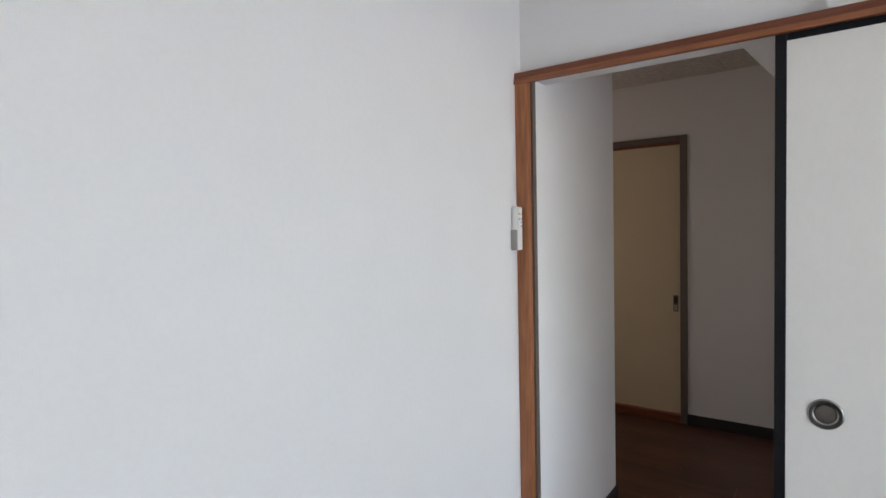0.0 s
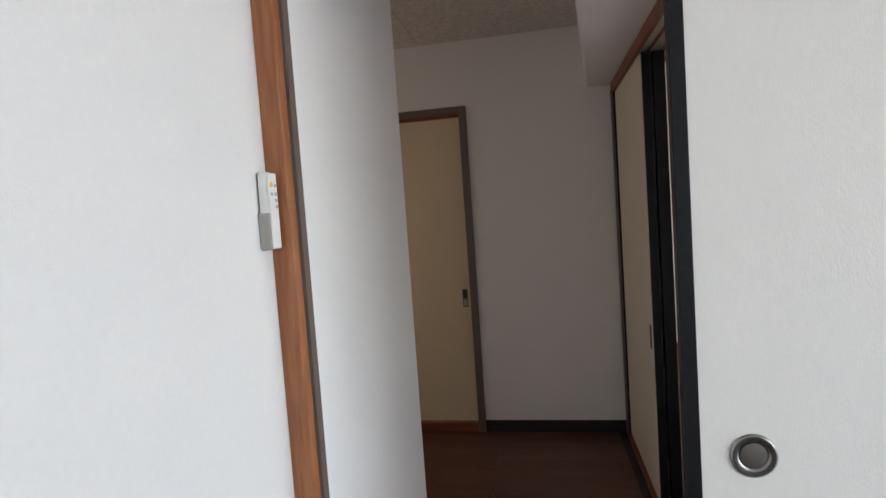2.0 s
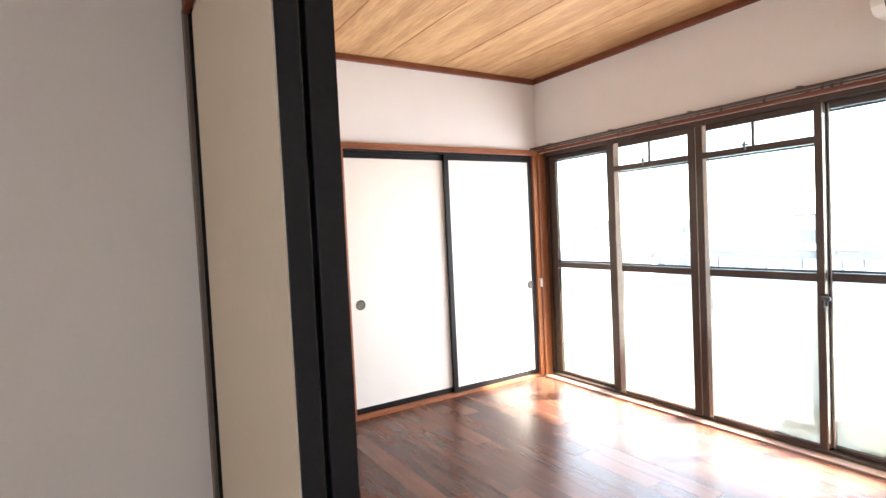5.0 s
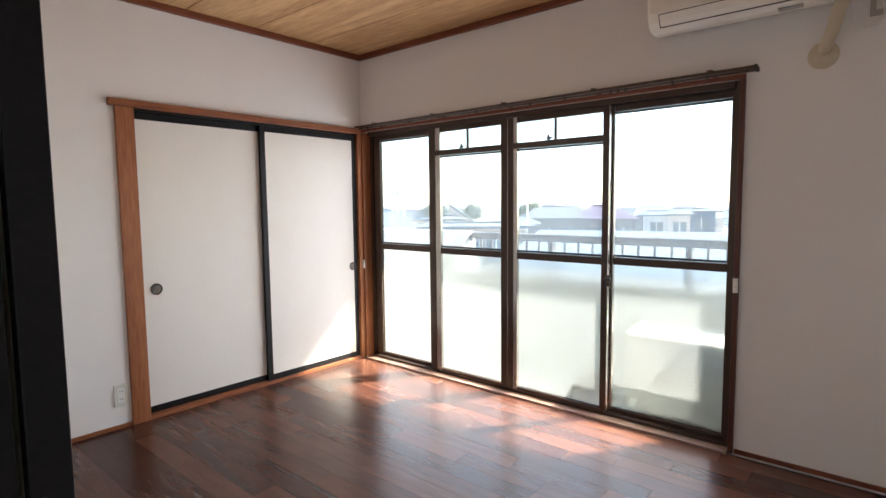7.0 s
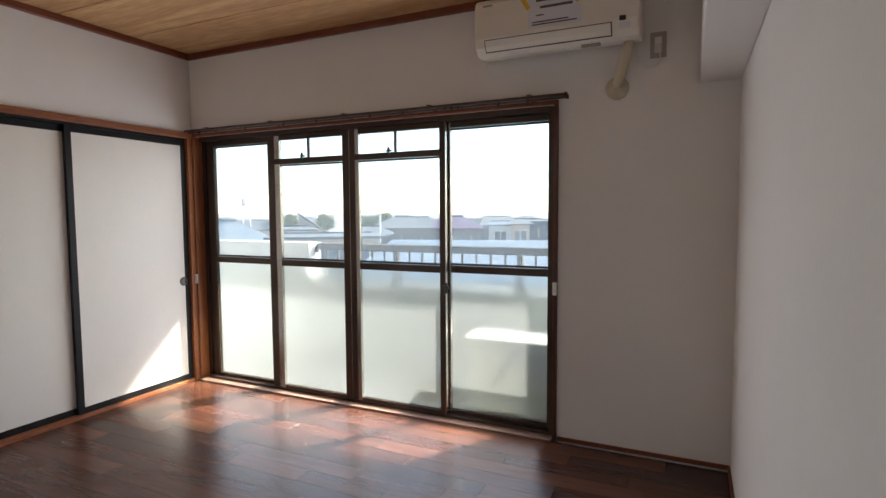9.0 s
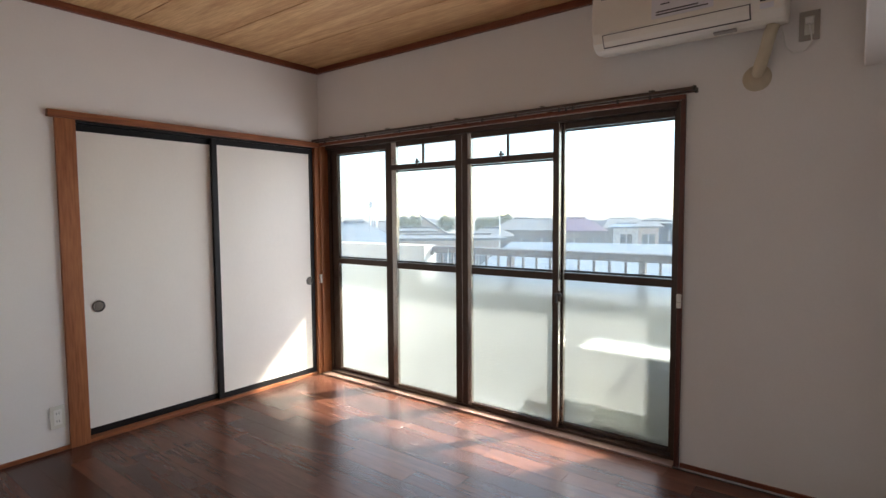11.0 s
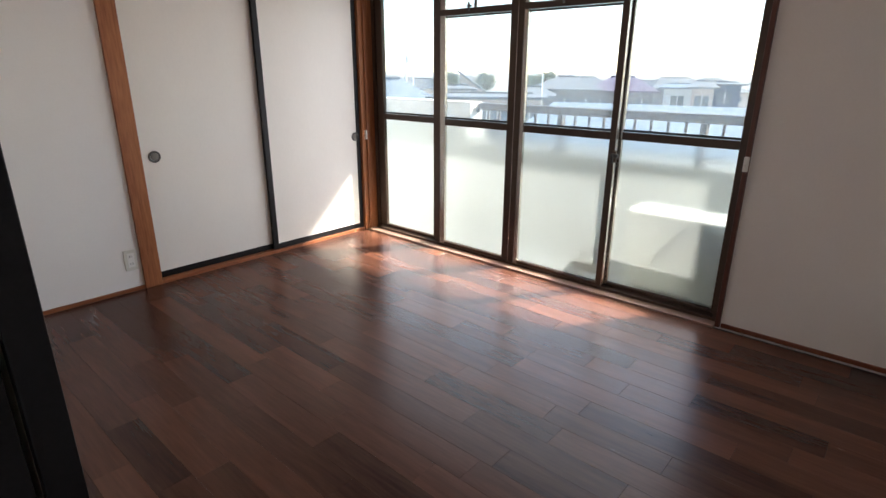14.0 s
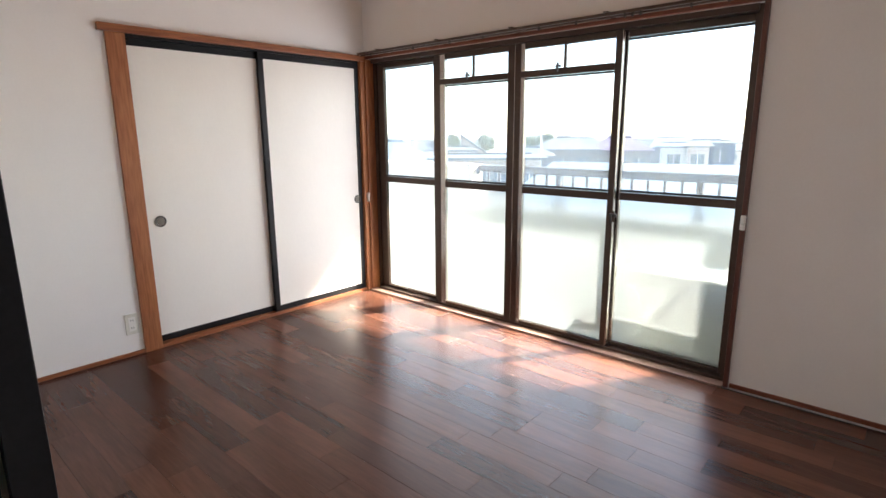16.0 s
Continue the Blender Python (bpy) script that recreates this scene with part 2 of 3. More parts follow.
def lathe(profile, steps=32, m=None, caps=True):
    """A turned shape about z from (radius, height) pairs."""
    bm = bmesh.new()
    rings = [[bm.verts.new((r * math.cos(a), r * math.sin(a), z)) for a in (2 * math.pi * i / steps for i in range(steps))] for r, z in profile]
    for a, b in zip(rings, rings[1:]):
        for i in range(steps):
            bm.faces.new((a[i], a[(i + 1) % steps], b[(i + 1) % steps], b[i]))
    if caps:
        bm.faces.new(rings[0][::-1]), bm.faces.new(rings[-1])
    for f in bm.faces:
        f.smooth = len(f.verts) == 4
    if m:
        bm.transform(m)
    return bm


def tube(points, r, steps=10):
    bm = bmesh.new()
    rings = []
    for i, p in enumerate(points):
        p = Vector(p)
        d = (Vector(points[min(i + 1, len(points) - 1)]) - Vector(points[max(i - 1, 0)])).normalized()
        q = d.to_track_quat('Z', 'Y')
        rings.append([bm.verts.new(p + q @ Vector((r * math.cos(a), r * math.sin(a), 0))) for a in (2 * math.pi * k / steps for k in range(steps))])
    for a, b in zip(rings, rings[1:]):
        for i in range(steps):
            bm.faces.new((a[i], a[(i + 1) % steps], b[(i + 1) % steps], b[i])).smooth = True
    bm.faces.new(rings[0][::-1]), bm.faces.new(rings[-1])
    return bm


def extrude_profile(outline, y0, y1, smooth=False):
    """A prism along y with an outline of (x, z) points."""
    bm = bmesh.new()
    a = [bm.verts.new((x, y0, z)) for x, z in outline]
    b = [bm.verts.new((x, y1, z)) for x, z in outline]
    bm.faces.new(a), bm.faces.new(b[::-1])
    for i in range(len(a)):
        j = (i + 1) % len(a)
        bm.faces.new((a[i], b[i], b[j], a[j])).smooth = smooth
    bmesh.ops.recalc_face_normals(bm, faces=bm.faces[:])
    return bm


def mesh_of(name, bm, mat):
    bmesh.ops.recalc_face_normals(bm, faces=bm.faces[:])
    me = bpy.data.meshes.new(name)
    bm.to_mesh(me)
    bm.free()
    me.materials.append(mat)
    return me


def part(name, bm, mat, parent=None, label=""):
    ob = new(name, mesh_of(name, bm, mat))
    ob.parent = parent
    if parent is not None:
        ob.matrix_parent_inverse = parent.matrix_basis.inverted()
    return tagged(ob, label)


def thing(name, label, category, at=(0, 0, 0), group="", kind=""):
    ob = new(name)
    ob.location = at
    bpy.context.view_layer.update()
    ob.empty_display_size = 0.1
    return tagged(ob, label, category, group, kind)


def structure(name, bm, mat, label, category):
    return tagged(part(name, bm, mat), label, category, "", "structure")


# ---- plan ----
XW, XE = -2.712, 0.0           # living room: inner faces of the west and window walls
YS, YN = -3.60, 0.0           # its south and closet walls
ZC = 2.43                     # its ceiling
HX = -2.82                    # hall face of the partition
HW = -3.68                    # hall face of the short west wall
HN = -1.845                   # hall's north wall
HZ = 2.19                     # hall ceiling
AX, AY = -3.749, -3.80         # bedroom: west wall and door wall
AS = -6.9                     # bedroom's far wall
WT, WR = 1.83, -2.728   # window opening
EX = 0.17                     # outer face of the facade

# walls
structure("wall_window", boxes((0, EX, -0.024, 1.5, -0.3, 2.75), (0, EX, -3.8, WR, -0.3, 2.75), (0, EX, WR, -0.024, WT, 2.75), (0, EX, WR, -0.024, -0.3, -0.001),
                               (0, EX, -4.1, -3.8, -0.3, 2.75), (0, EX, AS - 0.1, -6.7, -0.3, 2.75), (0, EX, -6.7, -4.1, 2.0, 2.75), (0, EX, -6.7, -4.1, -0.3, 0.0)),
          WALLPAPER, "white wallpapered wall round the balcony window", "wall")
CL, CR, CT = -1.69, -0.035, 1.80     # closet opening
structure("wall_closet", boxes((-2.87, CL - 0.0, 0, 0.12, 0, 2.75), (CL, 0, 0, 0.12, CT + 0.02, 2.75)), WALLPAPER, "white wallpapered wall above the closet doors", "wall")
structure("closet_shell", boxes((-1.8, 0, 0.80, 0.86, 0, 2.6), (-1.8, -1.74, 0.121, 0.80, 0, 2.6)), DARK, "dark inside of the closet", "closet")
structure("wall_south", boxes((-2.84, 0, -3.68, YS, 0, 2.75), (-2.89, 0, -3.799, -3.68, 0, 2.75)), WALLPAPER, "white wallpapered wall between the two rooms", "wall")
structure("wall_partition", boxes((-2.82, XW, -1.84, 0, 0, 2.75), (-2.82, XW, YS, -1.84, 1.84, 2.75)), WALLPAPER, "white wallpapered partition above the sliding doors", "wall")
structure("beam_south", box(-2.72, 0, YS, -3.425, 1.872, 2.75, 0.006), WALLPAPER, "white papered boxed beam along the wall", "beam")
structure("wall_hall_north", boxes((-3.60, -2.82, HN, HN + 0.12, 0, 2.5), (-5.2, -4.42, HN, HN + 0.12, 0, 2.5), (-4.42, -3.60, HN, HN + 0.12, 1.83, 2.5)), WALLPAPER,
          "white wallpapered end wall of the hall", "wall")
bm = box(-3.90, HW, -3.76, -3.03, 0, 2.5)
for v in bm.verts:
    if v.co.x > -3.8 and v.co.y < -3.5:
        v.co.x = -3.716
structure("wall_hall_west", bm, WALLPAPER, "white wallpapered projecting wall of the hall", "wall")
structure("wall_kitchen_south", box(-5.2, -3.90, -3.13, -3.03, 0, 2.5), WALLPAPER, "plain white kitchen wall", "wall")
structure("wall_kitchen_west", box(-5.3, -5.2, -3.13, -1.7, 0, 2.5), WALLPAPER, "plain white kitchen wall", "wall")
bm = box(-2.955, -2.821, -3.68, HN, 1.865, 2.5)
for v in bm.verts:
    if v.co.x < -2.9 and v.co.y < -3.0:
        v.co.x = -3.15
bmesh.ops.bevel(bm, geom=bm.edges[:], offset=0.012, segments=3, affect='EDGES', profile=0.5)
structure("beam_hall", bm, WALLPAPER, "white papered boxed beam over the sliding doors", "beam")
structure("wall_bedroom_west", boxes((AX - 0.1, AX, AS, AY, 0, 2.75)), WALLPAPER, "white wallpapered side wall of the bedroom", "wall")
structure("wall_bedroom_door", boxes((AX, -2.89, AY, -3.68, 1.79, 2.75), (-2.89, 0, -3.83, AY, 1.80, 2.75)), WALLPAPER, "white wallpapered wall over the bedroom door", "wall")
structure("wall_bedroom_far", boxes((AX, 0, AS - 0.1, AS, 0, 2.75)), WALLPAPER, "white wallpapered far wall of the bedroom", "wall")
structure("closing_wall", boxes((-5.2, -3.9, -3.8, -3.7, 0, 2.5)), WALLPAPER, "plain wall", "wall")

# ceilings
bm = bmesh.new()
x = XE
while x > XW:
    add_box(bm, max(x - 0.4545, XW) + 0.002, x - 0.002, YS, YN, ZC, ZC + 0.02)
    x -= 0.4585
add_box(bm, XW - 0.1, XE, YS, YN, ZC + 0.006, ZC + 0.03)
structure("ceiling", bm, CEIL_WOOD, "wood-grain boarded ceiling with dark joints", "ceiling")
bm = bmesh.new()
gx = -5.2
while gx < -2.9:
    gy = -3.68
    while gy < HN:
        add_box(bm, gx + 0.0015, gx + 0.4535, gy + 0.0015, min(gy + 0.9085, HN), HZ, HZ + 0.012)
        gy += 0.91
    gx += 0.455
add_box(bm, -5.3, -2.85, -3.9, -1.7, HZ + 0.005, HZ + 0.03)
structure("ceiling_hall", bm, CEIL_TILE, "grey speckled mineral tile ceiling of the hall", "ceiling")
structure("ceiling_bedroom", box(AX, 0, AS, AY, 2.45, 2.5), WALLPAPER, "white ceiling of the bedroom", "ceiling")

# cornice trims of the living room
structure("trim_closet_cornice", box(XW, XE - 0.03, YN - 0.03, YN, 2.39, ZC, 0.004), RED_WOOD_X, "reddish wooden cornice strip under the ceiling", "trim")
structure("trim_window_cornice", box(XE - 0.03, XE, YS, YN - 0.001, 2.39, ZC, 0.004), RED_WOOD_Y, "reddish wooden cornice strip under the ceiling", "trim")
structure("trim_west_cornice", box(XW, XW + 0.03, YS, YN - 0.031, 2.39, ZC, 0.004), RED_WOOD_Y, "reddish wooden cornice strip under the ceiling", "trim")
# skirtings
structure("baseboard_closet", box(XW, -1.789, -0.012, 0, 0.0, 0.022, 0.002), WOOD_X, "thin wooden skirting strip", "skirting")
structure("baseboard_window", box(-0.012, 0, YS, -2.755, 0.0, 0.022, 0.002), RED_WOOD_Y, "thin dark wooden skirting strip", "skirting")
structure("baseboard_south", box(XW, -0.013, YS, YS + 0.012, 0.0, 0.022, 0.002), RED_WOOD_X, "thin dark wooden skirting strip", "skirting")
structure("baseboard_hall", box(-3.60, -2.83, HN - 0.008, HN, 0.0, 0.068, 0.002), BLACK_BASE, "black vinyl skirting of the hall", "skirting")
structure("baseboard_hall_west", boxes((HW, HW + 0.008, -3.67, -3.022, 0.0, 0.068), (-3.9, HW, -3.03, -3.022, 0.0, 0.068)), BLACK_BASE, "black vinyl skirting of the hall", "skirting")


# ---- sliding doors ----
def round_pull(name, x, y, z, parent, r=0.026):
    """A round recessed pull on a face that looks to -y."""
    m = Matrix.Translation((x, y, z)) @ Matrix.Rotation(radians(90), 4, 'X')
    p = part(name, lathe([(r, -0.002), (r, 0.003), (r * 0.92, 0.005), (r * 0.74, 0.0045), (r * 0.66, 0.0012), (r * 0.2, 0.001)], 36, m), CHROME, parent, "round chrome finger pull")
    part("pull_ring", lathe([(r * 0.91, 0.0053), (r * 0.72, 0.0057), (r * 0.71, 0.0046)], 36, m, False), DARK, p, "dark ring")
    part("pull_cup", lathe([(r * 0.62, 0.0015), (r * 0.55, 0.0022), (r * 0.1, 0.0020)], 28, m), DULL_METAL, p, "dull recessed cup")
    return p


def fusuma(label, x0, x1, y0, y1, z0, z1, pull_x, pull_z, group, stile=0.02, rail=0.04, r=0.026):
    """A paper sliding door whose face looks to -y."""
    t = thing("sliding_door", label, "sliding door", ((x0 + x1) / 2, (y0 + y1) / 2, z0), group)
    part("panel", box(x0 + stile, x1 - stile, y0 + 0.003, y1 - 0.003, z0 + rail, z1 - rail), FUSUMA, t, "off-white paper panel")
    part("stile", box(x0, x0 + stile, y0, y1, z0, z1, 0.002), LACQUER, t, "black lacquered edge")
    part("stile", box(x1 - stile, x1, y0, y1, z0, z1, 0.002), LACQUER, t, "black lacquered edge")
    part("rail", box(x0 + stile, x1 - stile, y0, y1, z0, z0 + rail, 0.002), LACQUER, t, "black lacquered edge")
    part("rail", box(x0 + stile, x1 - stile, y0, y1, z1 - rail, z1, 0.002), LACQUER, t, "black lacquered edge")
    round_pull("pull", pull_x, y0 + 0.003, pull_z, t, r)
    return t


# closet
fusuma("off-white paper closet door in a black frame", -1.69, -0.862, 0.035, 0.06, 0.022, 1.80, -1.600, 0.766, "closet doors", stile=0.018, r=0.035)
fusuma("off-white paper closet door touched by sunlight", -0.898, -0.06, 0.004, 0.03, 0.022, 1.80, -0.112, 0.764, "closet doors", stile=0.038, r=0.033)
structure("trim_closet_head", box(-1.822, 0.0, -0.032, 0.0, 1.815, 1.855, 0.003), WOOD_X, "orange-brown wooden head rail over the closet", "trim")
structure("trim_closet_track", box(CL, -0.06, 0.001, 0.07, 1.80, 1.819), LACQUER, "black upper track of the closet", "trim")
structure("trim_closet_jamb", box(-1.788, CL, -0.020, 0.10, 0.0, 1.815, 0.003), WOOD_Z, "orange-brown wooden closet jamb", "trim")
structure("trim_closet_sill", box(CL, -0.06, -0.014, 0.07, 0.0, 0.022, 0.002), WOOD_X, "pale wooden sill of the closet", "trim")
structure("trim_corner_post", box(-0.058, 0.0, -0.022, 0.09, 0.0, 1.815, 0.003), WOOD_Z, "orange-brown wooden corner post", "trim")

# window casing in wood
structure("trim_window_head", box(-0.022, -0.001, WR - 0.022, -0.034, 1.831, 1.853, 0.003), RED_WOOD_Y, "reddish wooden head of the window", "trim")
structure("trim_window_jamb_a", box(-0.022, 0.095, -0.040, -0.0225, 0.0, 1.829, 0.003), WOOD_Z, "orange-brown wooden window jamb", "trim")
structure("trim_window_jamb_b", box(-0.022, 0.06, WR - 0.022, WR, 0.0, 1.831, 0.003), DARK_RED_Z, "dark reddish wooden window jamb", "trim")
structure("trim_window_sill", box(-0.046, 0.022, WR, -0.041, -0.002, 0.012, 0.002), SILL_WOOD, "worn wooden threshold under the window", "trim")


# ---- balcony window: four sashes on two tracks ----
def sash(x, y0, y1, z0, z1, left, right, vent, label, bead=0.0):
    """One aluminium sash, y0 > y1; left and right are the widths of its stiles, bead that of the glazing bead on the
    first, coloured pale for caught light.
    """
    h = 0.016
    a, b = y1 + right, y0 - left
    t = part("sash", box(x - h, x + h, a, b, 0.897, 0.940, 0.003), BRONZE, wf, label)
    part("stile", box(x - h, x + h, b + bead, y0, z0, z1, 0.003), BRONZE, t)
    part("stile", box(x - h, x + h, y1, a, z0, z1, 0.003), BRONZE, t)
    # pale strip for the light that the stile's side catches
    part("edge_strip", box(x - h + 0.002, x + h - 0.002, y1 - 0.004, y1 - 0.0005, z0, z1), LIT_EDGE, t, "aluminium edge with its caught light put into the colour")
    part("bottom_rail", box(x - h, x + h, a, b, z0, z0 + 0.022, 0.003), BRONZE, t)
    part("top_rail", box(x - h, x + h, a, b, z1 - 0.035, z1, 0.003), BRONZE, t)
    if bead:
        part("bead", box(x - h + 0.002, x + h, b, b + bead - 0.001, z0, z1, 0.003), LIT_EDGE, t, "aluminium edge with its caught light put into the colour")
    top = z1 - 0.035
    if vent:
        mid = (a + b) / 2 + 0.02
        part("vent_rail", box(x - h - 0.002, x + h, a, b + bead, 1.600, 1.637, 0.003), BRONZE, t)
        part("vent_bar", box(x - 0.008, x + 0.008, mid - 0.007, mid + 0.007, 1.637, top, 0.002), BRONZE, t)
        catch = part("vent_catch", box(x - h - 0.012, x - h, mid + 0.014, mid + 0.054, 1.640, 1.652, 0.003), DARK, t, "small dark catch")
        part("catch_lever", box(x - h - 0.020, x - h - 0.004, mid + 0.029, mid + 0.039, 1.616, 1.668, 0.003), DARK, catch)
        part("vent_pane", box(x + 0.0075, x + 0.0125, a, b, 1.637, top), CLEAR, t, "clear glass pane").visible_shadow = False
        top = 1.600
    part("pane", box(x + 0.0075, x + 0.0125, a, b, 0.940, top), CLEAR, t, "clear glass pane").visible_shadow = False
    part("pane", box(x + 0.007, x + 0.013, a, b, z0 + 0.022, 0.897), FROSTED, t, "figured translucent glass pane").visible_shadow = False
    for z in (0.948, top - 0.008):
        part("gasket", box(x + 0.003, x + 0.007, a, b, z - 0.006, z + 0.006), DARK, t, "black glazing gasket")
    return t


wf = structure("window_1", boxes((0.055, 0.12, -0.073, -0.041, 0.0, 1.83), (0.022, 0.12, WR + 0.001, WR + 0.026, 0.0, 1.83), (0.004, 0.12, WR + 0.026, -0.073, 1.80, 1.8295), (0.022, 0.12, WR + 0.026, -0.073, -0.001, 0.027)),
               BRONZE, "bronze aluminium frame of the balcony window", "window frame")
XI, XO = 0.040, 0.082
sash(XO, -0.074, -0.722, 0.028, 1.800, 0.070, 0.055, False, "bronze aluminium sash with clear and figured glass")
sash(XI, -0.718, -1.385, 0.028, 1.800, 0.092, 0.050, True, "bronze aluminium sash with a vent at the top", 0.046)
sash(XI, -1.389, -2.067, 0.028, 1.800, 0.070, 0.036, True, "bronze aluminium sash with a vent and a crescent lock", 0.030)
sash(XO, -2.020, -2.700, 0.028, 1.800, 0.064, 0.022, False, "bronze aluminium sash in front of the outdoor unit", 0.046)
lock = thing("crescent_lock", "dark crescent lock on the sash", "window lock", (0.02, -2.07, 0.80))
part("lock_base", box(0.012, 0.024, -2.085, -2.062, 0.775, 0.84, 0.003), BRONZE, lock)
part("lock_lever", box(-0.006, 0.012, -2.102, -2.058, 0.806, 0.826, 0.005), DARK, lock)
part("lock_tip", box(-0.016, -0.006, -2.080, -2.066, 0.772, 0.818, 0.004), DARK, lock)
tag = thing("window_label", "small pale sticker on the window head", "sticker", (0.02, -2.22, 1.805))
part("sheet", box(0.0185, 0.0215, -2.26, -2.19, 1.800, 1.822), PAPER, tag)
for y, z in ((-0.030, 0.775), (WR - 0.012, 0.846)):
    s = thing("window_sensor", "small white plastic block on the window jamb", "sensor", (-0.03, y, z), "window sensors")
    part("body", box(-0.036, -0.022, y - 0.011, y + 0.011, z - 0.035, z + 0.035, 0.003), PLASTIC, s)
    part("cover_line", box(-0.0368, -0.036, y - 0.008, y + 0.008, z - 0.006, z - 0.004), AC_GREY, s)

# curtain rail: two tracks with runners on brackets
rail = thing("curtain_rail", "dark double curtain rail above the window", "curtain rail", (-0.05, -1.4, 1.86))
for rx, rz in ((-0.048, 1.858), (-0.085, 1.862)):
    part("track", box(rx - 0.008, rx + 0.008, -2.795, -0.03, rz - 0.008, rz + 0.008, 0.002), BRONZE, rail)
    part("end_cap", box(rx - 0.011, rx + 0.011, -2.81, -2.795, rz - 0.011, rz + 0.011, 0.003), DARK, rail)
for i in range(5):
    y = -0.25 - i * 0.59
    part("bracket", boxes((-0.10, -0.0, y - 0.012, y + 0.012, 1.872, 1.876), (-0.004, 0.0, y - 0.014, y + 0.014, 1.854, 1.888)), BRONZE, rail)
for y in (-0.18, -0.62, -0.95, -1.22, -1.62, -1.85, -2.12, -2.16, -2.20, -2.44, -2.60):
    part("runner", box(-0.089, -0.081, y - 0.006, y + 0.006, 1.834, 1.856, 0.002), DARK, rail, "small runner")

# ---- air conditioner ----
ac = thing("air_conditioner", "ivory wall-mounted air conditioner with a paper notice", "air conditioner", (0, -2.75, 2.08))
prof = [(-0.002, 2.10), (-0.002, 2.36), (-0.15, 2.365), (-0.19, 2.355), (-0.208, 2.33), (-0.213, 2.27), (-0.210, 2.16), (-0.196, 2.115), (-0.170, 2.086), (-0.13, 2.078), (-0.06, 2.082)]
body = part("body", extrude_profile(prof, -3.165, -2.35), AC_BODY, ac)
bev = body.modifiers.new("bevel", 'BEVEL')
bev.width, bev.segments, bev.limit_method, bev.angle_limit = 0.012, 3, 'ANGLE', radians(50)
part("flap", extrude_profile([(-0.2095, 2.146), (-0.2135, 2.144), (-0.203, 2.115), (-0.187, 2.095), (-0.183, 2.099), (-0.198, 2.118)], -3.036, -2.41), AC_BODY, ac, "ivory louvre flap")
part("flap_gap", extrude_profile([(-0.2085, 2.150), (-0.2105, 2.149), (-0.1995, 2.114), (-0.181, 2.091), (-0.176, 2.095), (-0.19, 2.116)], -3.041, -2.405), DARK, ac, "dark gap round the flap")
part("louvre", box(-0.15, -0.12, -2.98, -2.89, 2.072, 2.080), AC_GREY, ac, "grey strip underneath")
part("sensor_window", box(-0.2125, -0.205, -3.105, -3.075, 2.150, 2.172, 0.002), DARK, ac, "dark sensor window")
part("badge", box(-0.2135, -0.211, -3.125, -3.075, 2.118, 2.140), PAPER, ac, "pale marking")
part("name_mark", box(-0.2145, -0.211, -2.45, -2.40, 2.315, 2.323), AC_GREY, ac, "small grey mark")
part("notice", boxes((-0.2155, -0.212, -2.90, -2.64, 2.172, 2.335)), PAPER, ac, "pale paper notice")
for z, y0, y1 in ((2.296, -2.86, -2.68), (2.262, -2.86, -2.70), (2.228, -2.72, -2.68), (2.196, -2.84, -2.66), (2.184, -2.88, -2.66)):
    part("notice_line", box(-0.2165, -0.2155, y0, y1, z, z + (0.012 if z > 2.25 else 0.006)), INK, ac, "bar of print")
for y in (-2.615, -2.905):
    bm = box(-0.0005, 0.0005, -0.011, 0.011, -0.055, 0.055)
    bm.transform(Matrix.Translation((-0.2168, y, 2.315)) @ Matrix.Rotation(radians(-32 if y > -2.8 else 32), 4, 'X'))
    part("tape", bm, TAPE, ac, "yellow tape")
pipe = thing("pipe_cover", "beige wrapped pipe entering a puttied wall hole", "pipe", (-0.06, -3.06, 1.87))
part("pipe", tube([(-0.10, -3.115, 2.08), (-0.098, -3.10, 2.04), (-0.085, -3.085, 1.98), (-0.06, -3.065, 1.93), (-0.03, -3.052, 1.905), (0.02, -3.045, 1.89)], 0.026, 14), PUTTY, pipe)
part("rosette", lathe([(0.058, 0.0), (0.058, 0.004), (0.052, 0.010), (0.040, 0.014), (0.034, 0.026), (0.01, 0.028)], 32, Matrix.Translation((0, -3.045, 1.884)) @ Matrix.Rotation(radians(-90), 4, 'Y')), PUTTY, pipe, "round beige putty cover")
so = thing("wall_outlet", "metal-edged wall outlet with a white plug", "outlet", (0, -3.235, 2.08))
part("plate", box(-0.008, 0, -3.272, -3.198, 2.012, 2.135, 0.002), STEEL, so, "dull metal plate")
part("socket", box(-0.011, -0.008, -3.252, -3.218, 2.035, 2.112, 0.001), PLATE, so)
part("plug", box(-0.038, -0.011, -3.25, -3.222, 2.075, 2.102, 0.005), PLASTIC, so, "white plug")
cd = thing("power_cord", "white power cord hanging to the air conditioner", "cable", (-0.02, -3.2, 2.0))
part("cord", tube([(-0.03, -3.236, 2.076), (-0.028, -3.243, 2.04), (-0.02, -3.246, 2.0), (-0.012, -3.225, 1.972), (-0.010, -3.18, 1.968), (-0.014, -3.15, 2.0), (-0.03, -3.14, 2.06), (-0.04, -3.138, 2.08)], 0.0035, 8), PLASTIC, cd)


